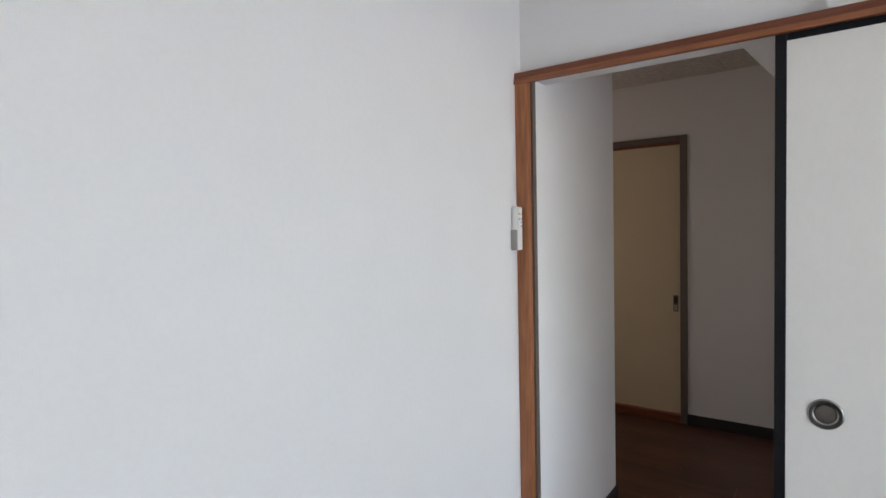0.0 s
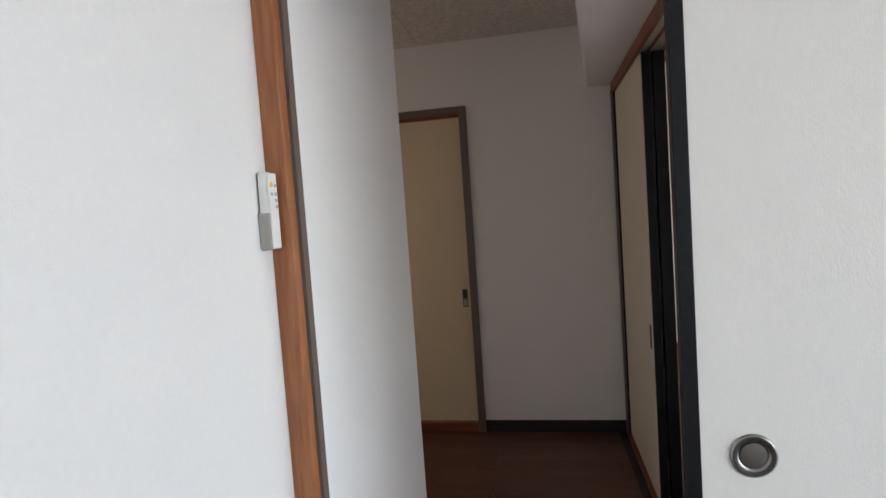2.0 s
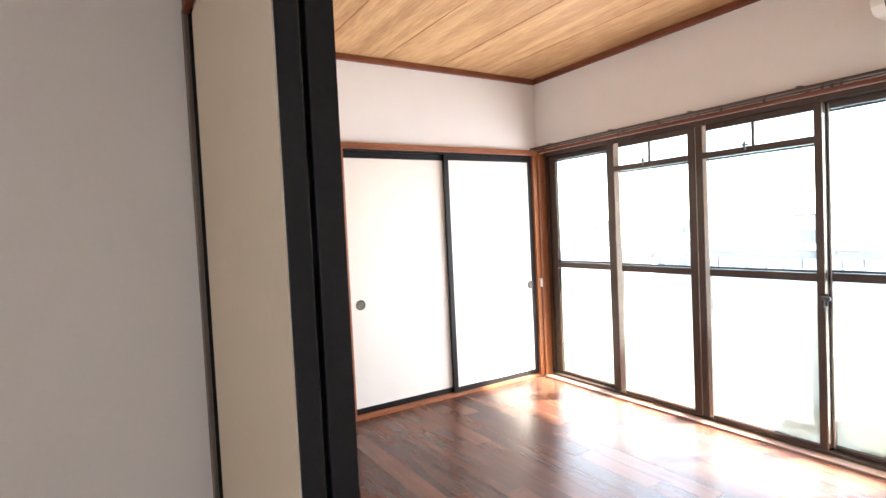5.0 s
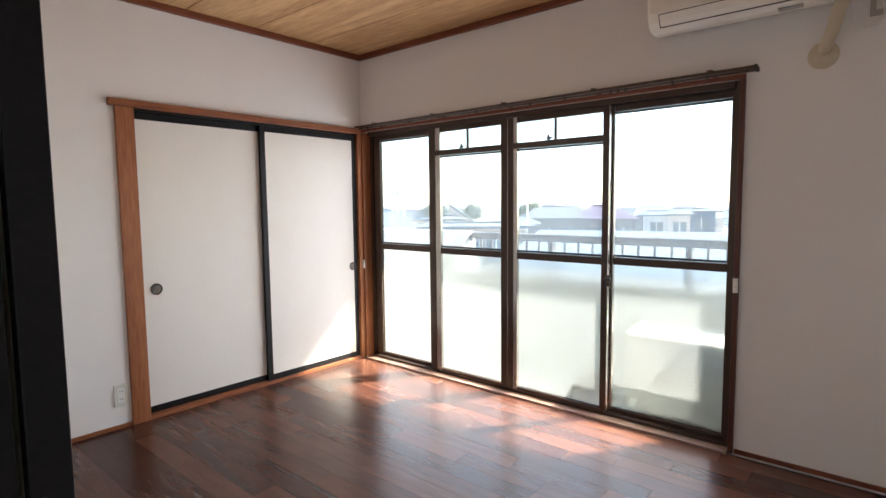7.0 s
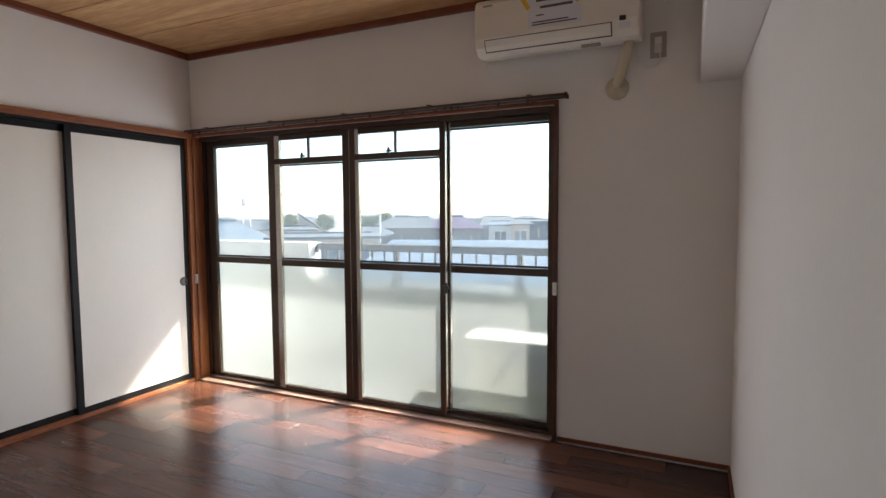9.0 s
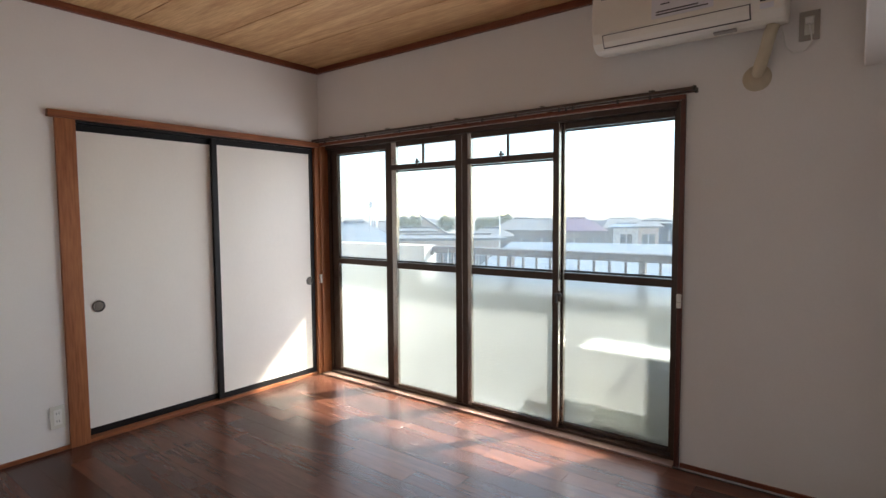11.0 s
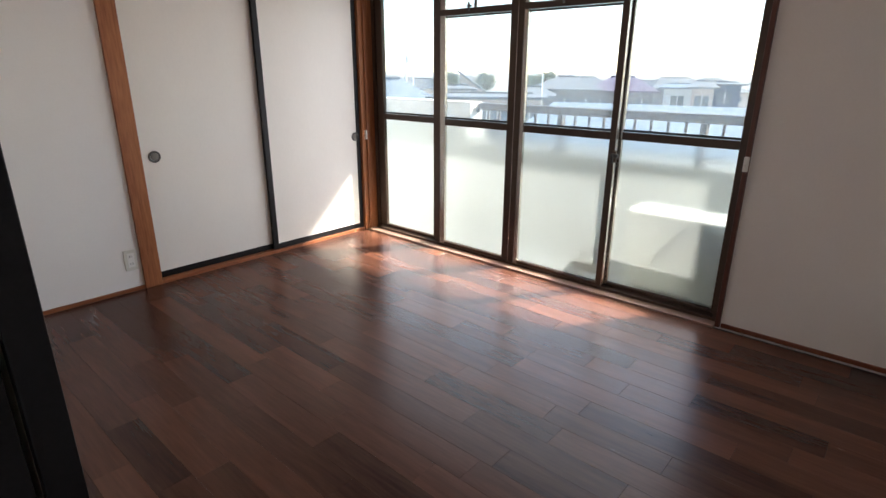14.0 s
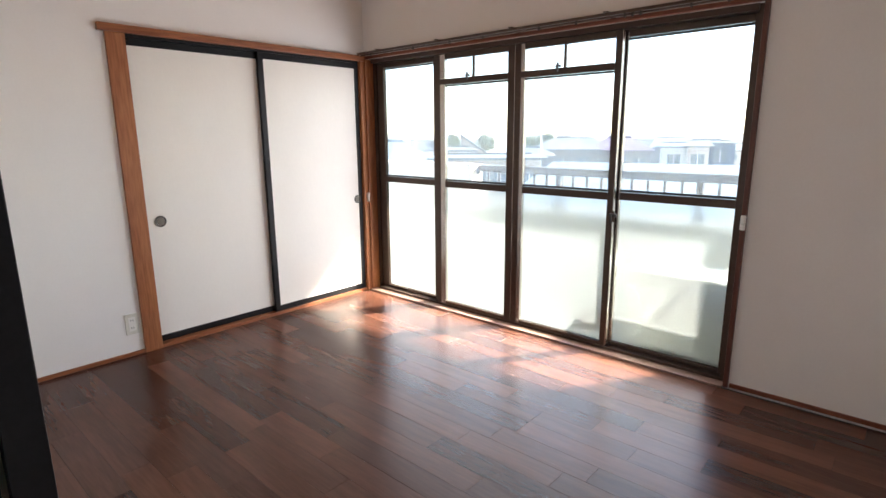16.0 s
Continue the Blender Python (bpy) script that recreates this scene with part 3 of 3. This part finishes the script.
def outlet(x, z, y=0.0):
    t = thing("wall_outlet", "cream double wall outlet low on the wall", "outlet", (x, y, z))
    part("plate", box(x - 0.036, x + 0.036, y - 0.008, y, z - 0.062, z + 0.062, 0.003), PLATE, t)
    part("insert", box(x - 0.019, x + 0.019, y - 0.010, y - 0.008, z - 0.042, z + 0.042, 0.001), PLASTIC, t)
    for dz in (-0.022, 0.022):
        for dx in (-0.006, 0.006):
            part("slot", box(x + dx - 0.0012, x + dx + 0.0012, y - 0.0108, y - 0.010, z + dz - 0.006, z + dz + 0.006), DARK, t)


outlet(-1.84, 0.192)


# ---- sliding doors between hall and living room ----
def edge_pull(x, y, z, parent, sx):
    """A tall recessed metal pull on a face that looks along sx in x."""
    p = part("pull", box(min(x, x + sx * 0.003), max(x, x + sx * 0.003), y - 0.012, y + 0.012, z - 0.05, z + 0.05, 0.001), DULL_METAL, parent, "dull metal finger pull")
    part("pull_cup", box(min(x + sx * 0.003, x + sx * 0.0038), max(x + sx * 0.003, x + sx * 0.0038), y - 0.008, y + 0.008, z - 0.042, z + 0.042), DARK, p, "dark recess")


LE = -2.60
for k, (x0, x1, lab) in enumerate(((-2.815, -2.778, "cream-faced sliding door pushed open, seen from the hall"), (-2.772, -2.726, "black-edged paper sliding door pushed open"))):
    t = thing("sliding_door", lab, "sliding door", ((x0 + x1) / 2, -2.25, 0.015), "doors between hall and room")
    yb = -1.885 if k == 0 else -1.88
    part("panel", box(x0 + 0.003, x1 - 0.002, LE + 0.028, yb - 0.02, 0.02, 1.815), LEAF_CREAM if k == 0 else FUSUMA, t, "cream laminate panel" if k == 0 else "off-white paper panel")
    if k == 0:
        part("facing", box(x0, x0 + 0.003, LE + 0.004, yb - 0.012, 0.018, 1.818), LEAF_CREAM, t, "cream laminate face")
        edge_pull(x0, LE + 0.035, 0.70, t, -1)
    part("stile", box(x0 + 0.003, x1, LE, LE + 0.028, 0.015, 1.82, 0.002), LACQUER, t, "black lacquered edge")
    part("stile", box(x0 + 0.003, x1, yb - 0.02, yb, 0.015, 1.82, 0.002), LACQUER, t, "black lacquered edge")
structure("trim_partition_jamb", box(-2.832, XW + 0.012, -1.878, -1.842, 0.0, 1.84, 0.003), HALL_FRAME, "brown-grey door jamb", "trim")
structure("trim_partition_jamb_inner", box(-2.822, XW + 0.012, -1.8835, -1.8785, 0.0, 1.83), LACQUER, "dark inner door jamb", "trim")
structure("trim_partition_head", boxes((-2.834, -2.817, YS, -1.88, 1.82, 1.866), (-2.7768, -2.7752, YS, -1.88, 1.822, 1.84), (-2.724, -2.700, YS, -1.88, 1.82, 1.855)), RED_WOOD_Y, "reddish wooden head track", "trim")
structure("trim_partition_threshold", box(-2.832, -2.72, YS, -1.88, -0.004, 0.010, 0.002), RED_WOOD_Y, "wooden threshold with grooves", "trim")

# hall door
hd = thing("hall_door", "cream laminate sliding door in a brown-grey frame", "door", (-4.0, HN + 0.04, 0))
part("panel", box(-4.42, -3.641, HN + 0.035, HN + 0.07, 0.05, 1.80), CREAM, hd, "cream laminate panel")
part("frame_side", box(-3.640, -3.598, HN - 0.012, HN + 0.12, 0.0, 1.838, 0.003), HALL_FRAME, hd)
part("frame_head", box(-4.47, -3.640, HN - 0.012, HN + 0.12, 1.803, 1.838, 0.003), HALL_FRAME, hd)
part("frame_track", box(-4.42, -3.641, HN + 0.02, HN + 0.034, 1.785, 1.803), RED_WOOD_X, hd, "reddish track edge")
part("frame_side", box(-4.47, -4.42, HN - 0.012, HN + 0.12, 0.0, 1.795, 0.003), HALL_FRAME, hd)
part("sill", box(-4.42, -3.641, HN - 0.004, HN + 0.11, 0.0, 0.05, 0.003), RED_WOOD_X, hd, "reddish wooden sill")
p = part("pull", box(-3.690, -3.660, HN + 0.032, HN + 0.035, 0.715, 0.82, 0.001), DULL_METAL, hd, "dull metal finger pull")
part("pull_cup", box(-3.685, -3.665, HN + 0.0312, HN + 0.032, 0.768, 0.812), DARK, p, "dark recess")
part("pull_plate", box(-3.685, -3.665, HN + 0.0312, HN + 0.032, 0.722, 0.758), AC_GREY, p)

# ---- bedroom door ----
structure("trim_bedroom_head", boxes((AX, 0.0, -3.845, -3.832, 1.765, 1.802), (AX, -2.89, -3.832, -3.80, 1.782, 1.79)), RED_WOOD_X, "reddish-brown wooden head rail of the bedroom door", "trim")
structure("trim_bedroom_head_lip", box(AX, 0.0, -3.852, -3.8455, 1.764, 1.781, 0.002), WOOD_X, "paler lower lip of the head rail", "trim")
structure("trim_bedroom_jamb", box(AX, -3.704, -3.845, -3.815, 0.0, 1.782, 0.003), WOOD_Z, "orange-brown wooden door jamb", "trim")
structure("trim_bedroom_jamb_hall", boxes((-3.80, -3.7165, -3.8145, -3.70, 0.0, 1.80), (-3.7165, -3.698, -3.8145, -3.79, 0.0, 1.78)), HALL_FRAME, "brown-grey hall-side door jamb", "trim")
structure("trim_bedroom_jamb_right", box(-2.993, -2.92, -3.798, -3.780, 0.0, 1.79, 0.003), WOOD_Z, "orange-brown wooden door jamb", "trim")
structure("trim_bedroom_sill", box(-3.718, -3.003, -3.845, -3.70, -0.004, 0.008, 0.002), WOOD_X, "wooden threshold of the bedroom door", "trim")
fusuma("off-white paper sliding door pushed open", -2.998, -2.18, -3.829, -3.803, 0.0, 1.778, -2.886, 0.791, "", stile=0.026, rail=0.03, r=0.039)

# remote control in its holder on the bedroom wall
rc = thing("remote_control", "white air conditioner remote in a wall holder", "remote control", (AX, -3.873, 1.28))
part("holder", box(AX, AX + 0.024, -3.888, -3.849, 1.205, 1.275, 0.003), AC_GREY, rc, "grey holder")
part("body", box(AX + 0.004, AX + 0.021, -3.886, -3.852, 1.21, 1.352, 0.004), PLASTIC, rc)
part("front", box(AX + 0.021, AX + 0.027, -3.884, -3.854, 1.207, 1.35, 0.002), PLASTIC, rc)
part("button", lathe([(0.005, 0), (0.0046, 0.0015)], 16, Matrix.Translation((AX + 0.027, -3.877, 1.328)) @ Matrix.Rotation(radians(90), 4, 'Y')), ORANGE, rc, "orange button")
for y, z in ((-3.862, 1.326), (-3.877, 1.31), (-3.862, 1.31), (-3.862, 1.298), (-3.862, 1.286)):
    part("button", box(AX + 0.027, AX + 0.0276, y - 0.004, y + 0.004, z - 0.003, z + 0.003), BLUE_GREY, rc, "grey-blue button")

# ---- balcony ----
BZ = -0.10
structure("balcony_floor", box(EX, 1.25, -6.9, 2.4, BZ - 0.15, BZ), CONCRETE, "pale concrete balcony floor", "balcony floor")
structure("balcony_above", box(EX, 1.66, -7.2, 2.6, 2.24, 2.42), CONCRETE, "concrete slab of the balcony above", "balcony")
structure("balcony_parapet", boxes((1.12, 1.25, -6.9, 2.4, BZ, 0.64)), CONCRETE, "pale concrete balcony parapet", "parapet")
structure("balcony_end_wall", boxes((1.07, 1.25, -0.20, 2.4, 0.6401, 0.99), (EX, 1.25, 2.3, 2.4, BZ, 2.24)), CONCRETE, "pale concrete end of the balcony parapet", "parapet")
# out of view; added so that the sun on the room's floor ends here
structure("balcony_sun_screen", box(EX + 0.001, 1.119, -3.26, -3.22, BZ, 2.239, 0.004), CONCRETE, "unseen pale screen added to cut off the sun", "partition")
rl = thing("balcony_railing", "brown aluminium balcony railing on the parapet", "railing", (1.18, -3.0, 0.64))
part("top_rail", box(1.14, 1.22, -6.9, -0.26, 0.922, 0.985, 0.012, 3), RAIL_METAL, rl)
part("rail_end", tube([(1.18, -0.27, 0.965), (1.18, -0.235, 0.962), (1.18, -0.212, 0.94), (1.18, -0.206, 0.90)], 0.022, 10), RAIL_METAL, rl)
part("bottom_rail", box(1.16, 1.20, -6.9, -0.2, 0.665, 0.69), RAIL_METAL, rl)
post_mesh = mesh_of("baluster", box(-0.009, 0.009, -0.009, 0.009, 0.69, 0.945), RAIL_METAL)
y = -0.33
i = 0
while y > -4.6:
    if i % 9 == 6:
        part("post", box(1.15, 1.21, y - 0.022, y + 0.022, 0.64, 0.945, 0.003), RAIL_METAL, rl)
    else:
        b = new("baluster", post_mesh)
        b.parent, b.location = rl, (1.18, y, 0)
        b.matrix_parent_inverse = rl.matrix_basis.inverted()
    y -= 0.124
    i += 1

# outdoor unit of the air conditioner
ou = thing("outdoor_unit", "ivory air conditioner outdoor unit on the balcony", "outdoor unit", (0.5, -2.45, BZ))
part("casing", box(0.36, 0.66, -2.84, -2.06, BZ + 0.05, 0.415, 0.018, 3), UNIT_PAINT, ou)
part("lid", box(0.35, 0.67, -2.85, -2.05, 0.415, 0.442, 0.010, 3), UNIT_PAINT, ou)
for yy in (-2.72, -2.18):
    part("foot", box(0.33, 0.69, yy - 0.03, yy + 0.03, BZ, BZ + 0.05, 0.004), AC_GREY, ou)
coil = part("coil_guard", boxes((0.352, 0.360, -2.83, -2.815, -0.03, 0.40), (0.352, 0.360, -2.47, -2.455, -0.03, 0.40), (0.352, 0.360, -2.815, -2.47, 0.385, 0.40), (0.352, 0.360, -2.815, -2.47, -0.03, -0.015)), UNIT_PAINT, ou)
part("coil", box(0.356, 0.3595, -2.815, -2.47, -0.015, 0.385), AC_GREY, coil, "grey cooling fins")
for k in range(18):
    part("wire", box(0.351, 0.355, -2.815, -2.47, 0.002 + k * 0.0215, 0.006 + k * 0.0215), UNIT_PAINT, coil)
for k in range(15):
    part("wire", box(0.349, 0.351, -2.797 + k * 0.022, -2.793 + k * 0.022, -0.015, 0.385), UNIT_PAINT, coil)
# grey tube running diagonally across the side towards the room
part("diagonal_tube", tube([(0.345, -2.43, 0.412), (0.335, -2.40, 0.375), (0.33, -2.32, 0.27), (0.335, -2.25, 0.18), (0.36, -2.235, 0.155)], 0.017, 10), AC_GREY, ou, "grey diagonal tube")
pot = thing("drain_hose", "grey drain hose coiled on the balcony floor", "hose", (0.55, -1.72, BZ))
part("hose", tube([(0.40, -2.05, BZ + 0.10), (0.42, -1.98, BZ + 0.09), (0.48, -1.90, BZ + 0.04)] + [(0.57 + 0.10 * math.cos(a * 0.5), -1.72 + 0.12 * math.sin(a * 0.5), BZ + 0.015 + 0.0022 * a) for a in range(-4, 52)], 0.014, 8), AC_GREY, pot)

# ---- the town outside ----
GZ = -6.2
structure("ground", boxes((1.3, 3000, -3000, 3000, GZ - 1, GZ)), GROUND, "dusty town ground reaching the horizon", "ground")


def house(label, x, y, w, d, eave, ridge, wall, roof, turn=0.0, hip=0.7, nwin=3):
    t = thing("house", label, "house", (x, y, GZ), "houses of the town")
    m = pose(x, y, 0, 0, 0, turn)
    bm = box(-w / 2, w / 2, -d / 2, d / 2, GZ, eave)
    bm.transform(m)
    part("wall", bm, wall, t)
    bm = bmesh.new()
    o = 0.5
    c = [bm.verts.new(v) for v in ((-w / 2 - o, -d / 2 - o, eave), (w / 2 + o, -d / 2 - o, eave), (w / 2 + o, d / 2 + o, eave), (-w / 2 - o, d / 2 + o, eave))]
    e = [bm.verts.new((v.co.x, v.co.y, eave - 0.15)) for v in c]
    r = [bm.verts.new((0, -d / 2 + d * hip * 0.5, ridge)), bm.verts.new((0, d / 2 - d * hip * 0.5, ridge))]
    for f in ((c[0], c[1], r[0]), (c[1], c[2], r[1], r[0]), (c[2], c[3], r[1]), (c[3], c[0], r[0], r[1]), tuple(e)):
        bm.faces.new(f)
    for k in range(4):
        bm.faces.new((c[k], c[(k + 1) % 4], e[(k + 1) % 4], e[k]))
    bm.transform(m)
    part("roof", bm, roof, t)
    bm = box(-0.16, 0.16, -d / 2 + d * hip * 0.5, d / 2 - d * hip * 0.5, ridge - 0.06, ridge + 0.10)
    bm.transform(m)
    part("ridge_cap", bm, roof, t)
    for k in range(nwin):
        yy = -d / 2 + d * (k + 0.5) / nwin
        for z in ((eave - 1.9, eave - 0.8),):
            bm = box(-w / 2 - 0.06, -w / 2 + 0.02, yy - 0.6, yy + 0.6, z[0], z[1])
            bm.transform(m)
            wd = part("window", bm, DARK_GLASS, t)
            bm = box(-w / 2 - 0.09, -w / 2 - 0.05, yy - 0.04, yy + 0.04, z[0], z[1])
            bm.transform(m)
            part("mullion", bm, HOUSE_WHITE, wd)
    return t


def town(angle, dist):
    """A spot in the town in a direction (degrees) seen from the room."""
    return -2.86 + math.cos(radians(angle)) * dist, -3.35 + math.sin(radians(angle)) * dist


hx, hy = town(29.2, 55)
house("two-storey house with a grey hipped roof", hx, hy, 6.0, 5.7, -0.2, 0.88, HOUSE_GREY, ROOF_GREY, 29, 0.74, 3)
hx, hy = town(23.8, 58)
house("house with a plum-coloured hipped roof", hx, hy, 6.0, 5.6, -0.37, 0.85, HOUSE_GREY, ROOF_PURPLE, 24, 0.6, 3)
hx, hy = town(18.7, 62)
house("small white house with a pale roof", hx, hy, 5, 2.6, -0.1, 0.2, HOUSE_WHITE, ROOF_BLUE, 19, 0.2, 1)
hx, hy = town(16.6, 60)
house("pale house beside the navy one", hx, hy, 5, 1.9, 0.0, 0.5, HOUSE_TAN, ROOF_GREY, 17, 0.3, 1)
hx, hy = town(14.7, 64)
house("dark navy house with a white window", hx, hy, 5, 2.6, 0.25, 0.35, HOUSE_NAVY, ROOF_GREY, 15, 0.2, 1)
hx, hy = town(47.0, 45)
house("house with a blue-grey sheet roof", hx, hy, 6.5, 5.5, -0.8, 0.72, HOUSE_GREY, ROOF_BLUE, 57, 0.7, 2)
hx, hy = town(40.4, 46)
house("white flat-roofed house among trees", hx, hy, 4, 2.6, 0.0, 0.18, HOUSE_WHITE, ROOF_GREY, 40, 0.1, 2)
hx, hy = town(37.0, 36)
house("long flat tan building", hx, hy, 5.0, 6.4, -0.16, -0.06, HOUSE_TAN, ROOF_GREY, 37, 0.1, 5)
hx, hy = town(32.5, 47)
house("low grey house behind the tan building", hx, hy, 4, 3.0, -0.5, 0.1, HOUSE_GREY, ROOF_GREY, 32, 0.5, 2)
# a house under one steep slope
hx, hy = town(38.6, 48)
sh = thing("house", "house with a steep grey shed roof", "house", (hx, hy, GZ), "houses of the town")
turn = pose(hx, hy, 0, 0, 0, 129)
bm = extrude_profile([(-1.0, GZ), (1.0, GZ), (1.0, -0.25), (-1.0, 1.15)], -1.6, 1.6)
bm.transform(turn @ pose(0, 0, 0, 0, 0, 180))
part("wall", bm, HOUSE_TAN, sh)
bm = extrude_profile([(-1.25, 1.42), (1.3, -0.36), (1.3, -0.5), (-1.25, 1.28)], -1.9, 1.9)
bm.transform(turn @ pose(0, 0, 0, 0, 0, 180))
part("roof", bm, ROOF_GREY, sh)
# the long sheet-roofed building in front
hx, hy = town(17.2, 27)
wh = thing("warehouse", "low building with a pale blue sheet roof", "building", (hx, hy, GZ), "houses of the town")
bm = box(-7, 7, -16, 6, GZ, -1.6)
bm.transform(pose(hx, hy, 0, 0, 0, 12))
part("wall", bm, HOUSE_WHITE, wh)
bm = extrude_profile([(-7.4, -1.55), (0, -0.15), (7.4, -1.55), (7.4, -1.65), (0, -0.25), (-7.4, -1.65)], -16.4, 6.4)
bm.transform(pose(hx, hy, 0, 0, 0, 12))
roof = part("roof", bm, ROOF_BLUE, wh)
# far houses
rnd = random.Random(4)
for k in range(20):
    az = radians(rnd.uniform(4, 52))
    dd = rnd.uniform(115, 220)
    house("distant house of the town", -2.86 + math.cos(az) * dd, -3.35 + math.sin(az) * dd, rnd.uniform(7, 10), rnd.uniform(7, 13), rnd.uniform(-2.4, -1.4), rnd.uniform(-0.7, 0.4),
          rnd.choice((HOUSE_WHITE, HOUSE_TAN, HOUSE_GREY)), ROOF_GREY, rnd.uniform(0, 60), 0.5, 2)


def tree(x, y, top, spread, seed):
    r = random.Random(seed)
    t = thing("tree", "leafy dusty-green tree among the houses", "tree", (x, y, GZ), "trees of the town")
    bm = tube([(x, y, GZ), (x + 0.1, y, GZ + 2), (x, y + 0.1, top - 2.0)], 0.16, 8)
    for k in range(4):
        a = k * 1.6
        b2 = tube([(x, y, top - 3.0), (x + math.cos(a) * spread * 0.5, y + math.sin(a) * spread * 0.5, top - 1.4)], 0.06, 6)
        me = bpy.data.meshes.new("limb")
        b2.to_mesh(me)
        bm.from_mesh(me)
        b2.free()
        bpy.data.meshes.remove(me)
    part("trunk", bm, WOOD_Z, t)
    vs, fs = [], []
    for k in range(1500):
        d = Vector((r.gauss(0, 1), r.gauss(0, 1), r.gauss(0, 1))).normalized() * r.uniform(0.35, 1.0) ** 0.6
        wob = 1 + 0.25 * math.sin(d.x * 5 + seed) * math.cos(d.y * 4)
        c = Vector((x + d.x * spread * wob, y + d.y * spread * wob, top - 1.9 + d.z * 1.9 * wob))
        u = Vector((r.gauss(0, 1), r.gauss(0, 1), r.gauss(0, 1))).normalized() * r.uniform(0.12, 0.3)
        w = u.orthogonal().normalized() * r.uniform(0.1, 0.22)
        n0 = len(vs)
        vs += [c - u, c + w, c + u, c - w]
        fs.append((n0, n0 + 1, n0 + 2, n0 + 3))
    me = bpy.data.meshes.new("crown")
    me.from_pydata(vs, [], fs)
    me.materials.append(LEAF)
    ob = new("crown", me)
    ob.parent = t
    ob.matrix_parent_inverse = t.matrix_basis.inverted()


for k, (angle, dd, top, sp) in enumerate(((41.8, 118, 1.0, 1.9), (40.7, 122, 1.2, 1.8), (37.3, 118, 1.1, 2.2), (33.3, 122, 0.8, 2.4), (31.0, 118, 1.4, 2.0), (32.1, 116, 0.8, 1.7))):
    tx, ty = town(angle, dd)
    tree(tx, ty, top, sp, k + 1)
# utility poles


def utility_pole(label, angle, dist, top, r, arms):
    px, py = town(angle, dist)
    t = thing("utility_pole", label, "utility pole", (px, py, GZ))
    part("pole", tube([(px, py, GZ), (px, py, top)], r, 8), CONCRETE, t)
    for z in arms:
        part("crossarm", box(px - 0.04, px + 0.04, py - 0.45, py + 0.45, z, z + 0.07), CONCRETE, t)
    return t, px, py


up, px, py = utility_pole("grey utility pole with a transformer", 45.3, 45, 4.2, 0.07, (2.9, 2.1))
part("transformer", lathe([(0.17, 0), (0.19, 0.05), (0.19, 0.5), (0.15, 0.56)], 14, Matrix.Translation((px, py - 0.2, 1.9))), CONCRETE, up)
utility_pole("short grey utility pole", 44.6, 47, 2.2, 0.06, (1.9,))
utility_pole("thin pale pole beside the tan building", 34.3, 40, 1.2, 0.05, ())
utility_pole("thin pale pole beside the tan building", 31.5, 40, 1.15, 0.05, ())
utility_pole("far thin mast above the roofs", 27.9, 110, 2.4, 0.09, (1.7,))

# bedroom window, behind the camera
bw = structure("window_2", boxes((0.03, 0.10, -6.7, -6.65, 0.0, 2.0), (0.03, 0.10, -4.15, -4.1, 0.0, 2.0), (0.03, 0.10, -5.42, -5.38, 0.0, 2.0), (0.03, 0.10, -6.65, -4.15, 1.95, 2.0), (0.03, 0.10, -6.65, -4.15, 0.0, 0.05)),
               BRONZE, "bronze aluminium window of the bedroom", "window frame")
area_lamp("bedroom_window_light", 0.14, -5.4, 0.85, 2.4, 1.5, 17.5)
area_lamp("room_window_light", 0.012, -1.39, 0.93, 2.5, 1.7, 6.6, (0.96, 0.94, 1.0))
# fill lamp added at the hall's west end to brighten it; no window there
lamp = area_lamp("hall_fill_light", -5.18, -2.45, 1.3, 0.9, 1.3, 0.95, (1.0, 0.84, 0.74))
lamp.matrix_world = pose(-5.18, -2.45, 1.3, 90, 0, -90)

# ---- floors, board by board ----
floor = structure("floor", box(-5.3, EX, -7.0, 1.0, -0.06, -0.0145), DARK, "walnut-coloured plank floor", "floor")
rnd = random.Random(11)
boards = {}


def board(parent, mat, x0, x1, y0, y1):
    key = (round(x1 - x0, 3), round(y1 - y0, 3), mat.name)
    if key not in boards:
        w, h = (x1 - x0) / 2 - 0.0003, (y1 - y0) / 2 - 0.0003
        bm = box(-w, w, -h, h, -0.014, 0.0)
        top = [e for e in bm.edges if all(v.co.z > -0.001 for v in e.verts)]
        bmesh.ops.bevel(bm, geom=top, offset=0.0004, segments=1, affect='EDGES')
        boards[key] = mesh_of("plank", bm, mat)
    ob = new("plank", boards[key])
    ob.location = ((x0 + x1) / 2, (y0 + y1) / 2, 0)
    ob.parent = parent


PW = 0.1135
x = XE - 0.046
while x > XW + 0.001:
    x0 = max(x - PW, XW)
    y = YN - 0.014
    first = True
    while y > YS:
        ln = rnd.choice((0.45, 0.6, 0.75, 0.9)) * (rnd.choice((0.5, 0.8, 1.0)) if first else 1)
        y0 = y - round(ln, 3)
        if y0 < YS + 0.08:
            y0 = YS
        board(floor, FLOOR_WOOD, x0, x, y0, y)
        y, first = y0, False
    x = x0
y = HN
while y > -3.685:
    y0 = max(y - 0.15, -3.685)
    x = -2.87
    first = True
    while x > -5.2:
        ln = 0.9 * (rnd.choice((0.4, 0.7, 1.0)) if first else 1)
        x0 = max(x - ln, -5.2)
        board(floor, HALL_WOOD, x0, x, y0, y)
        x, first = x0, False
    y = y0
structure("floor_bedroom", box(AX, 0, AS, -3.845, -0.014, 0.0), FLOOR_WOOD, "wooden floor of the bedroom", "floor")
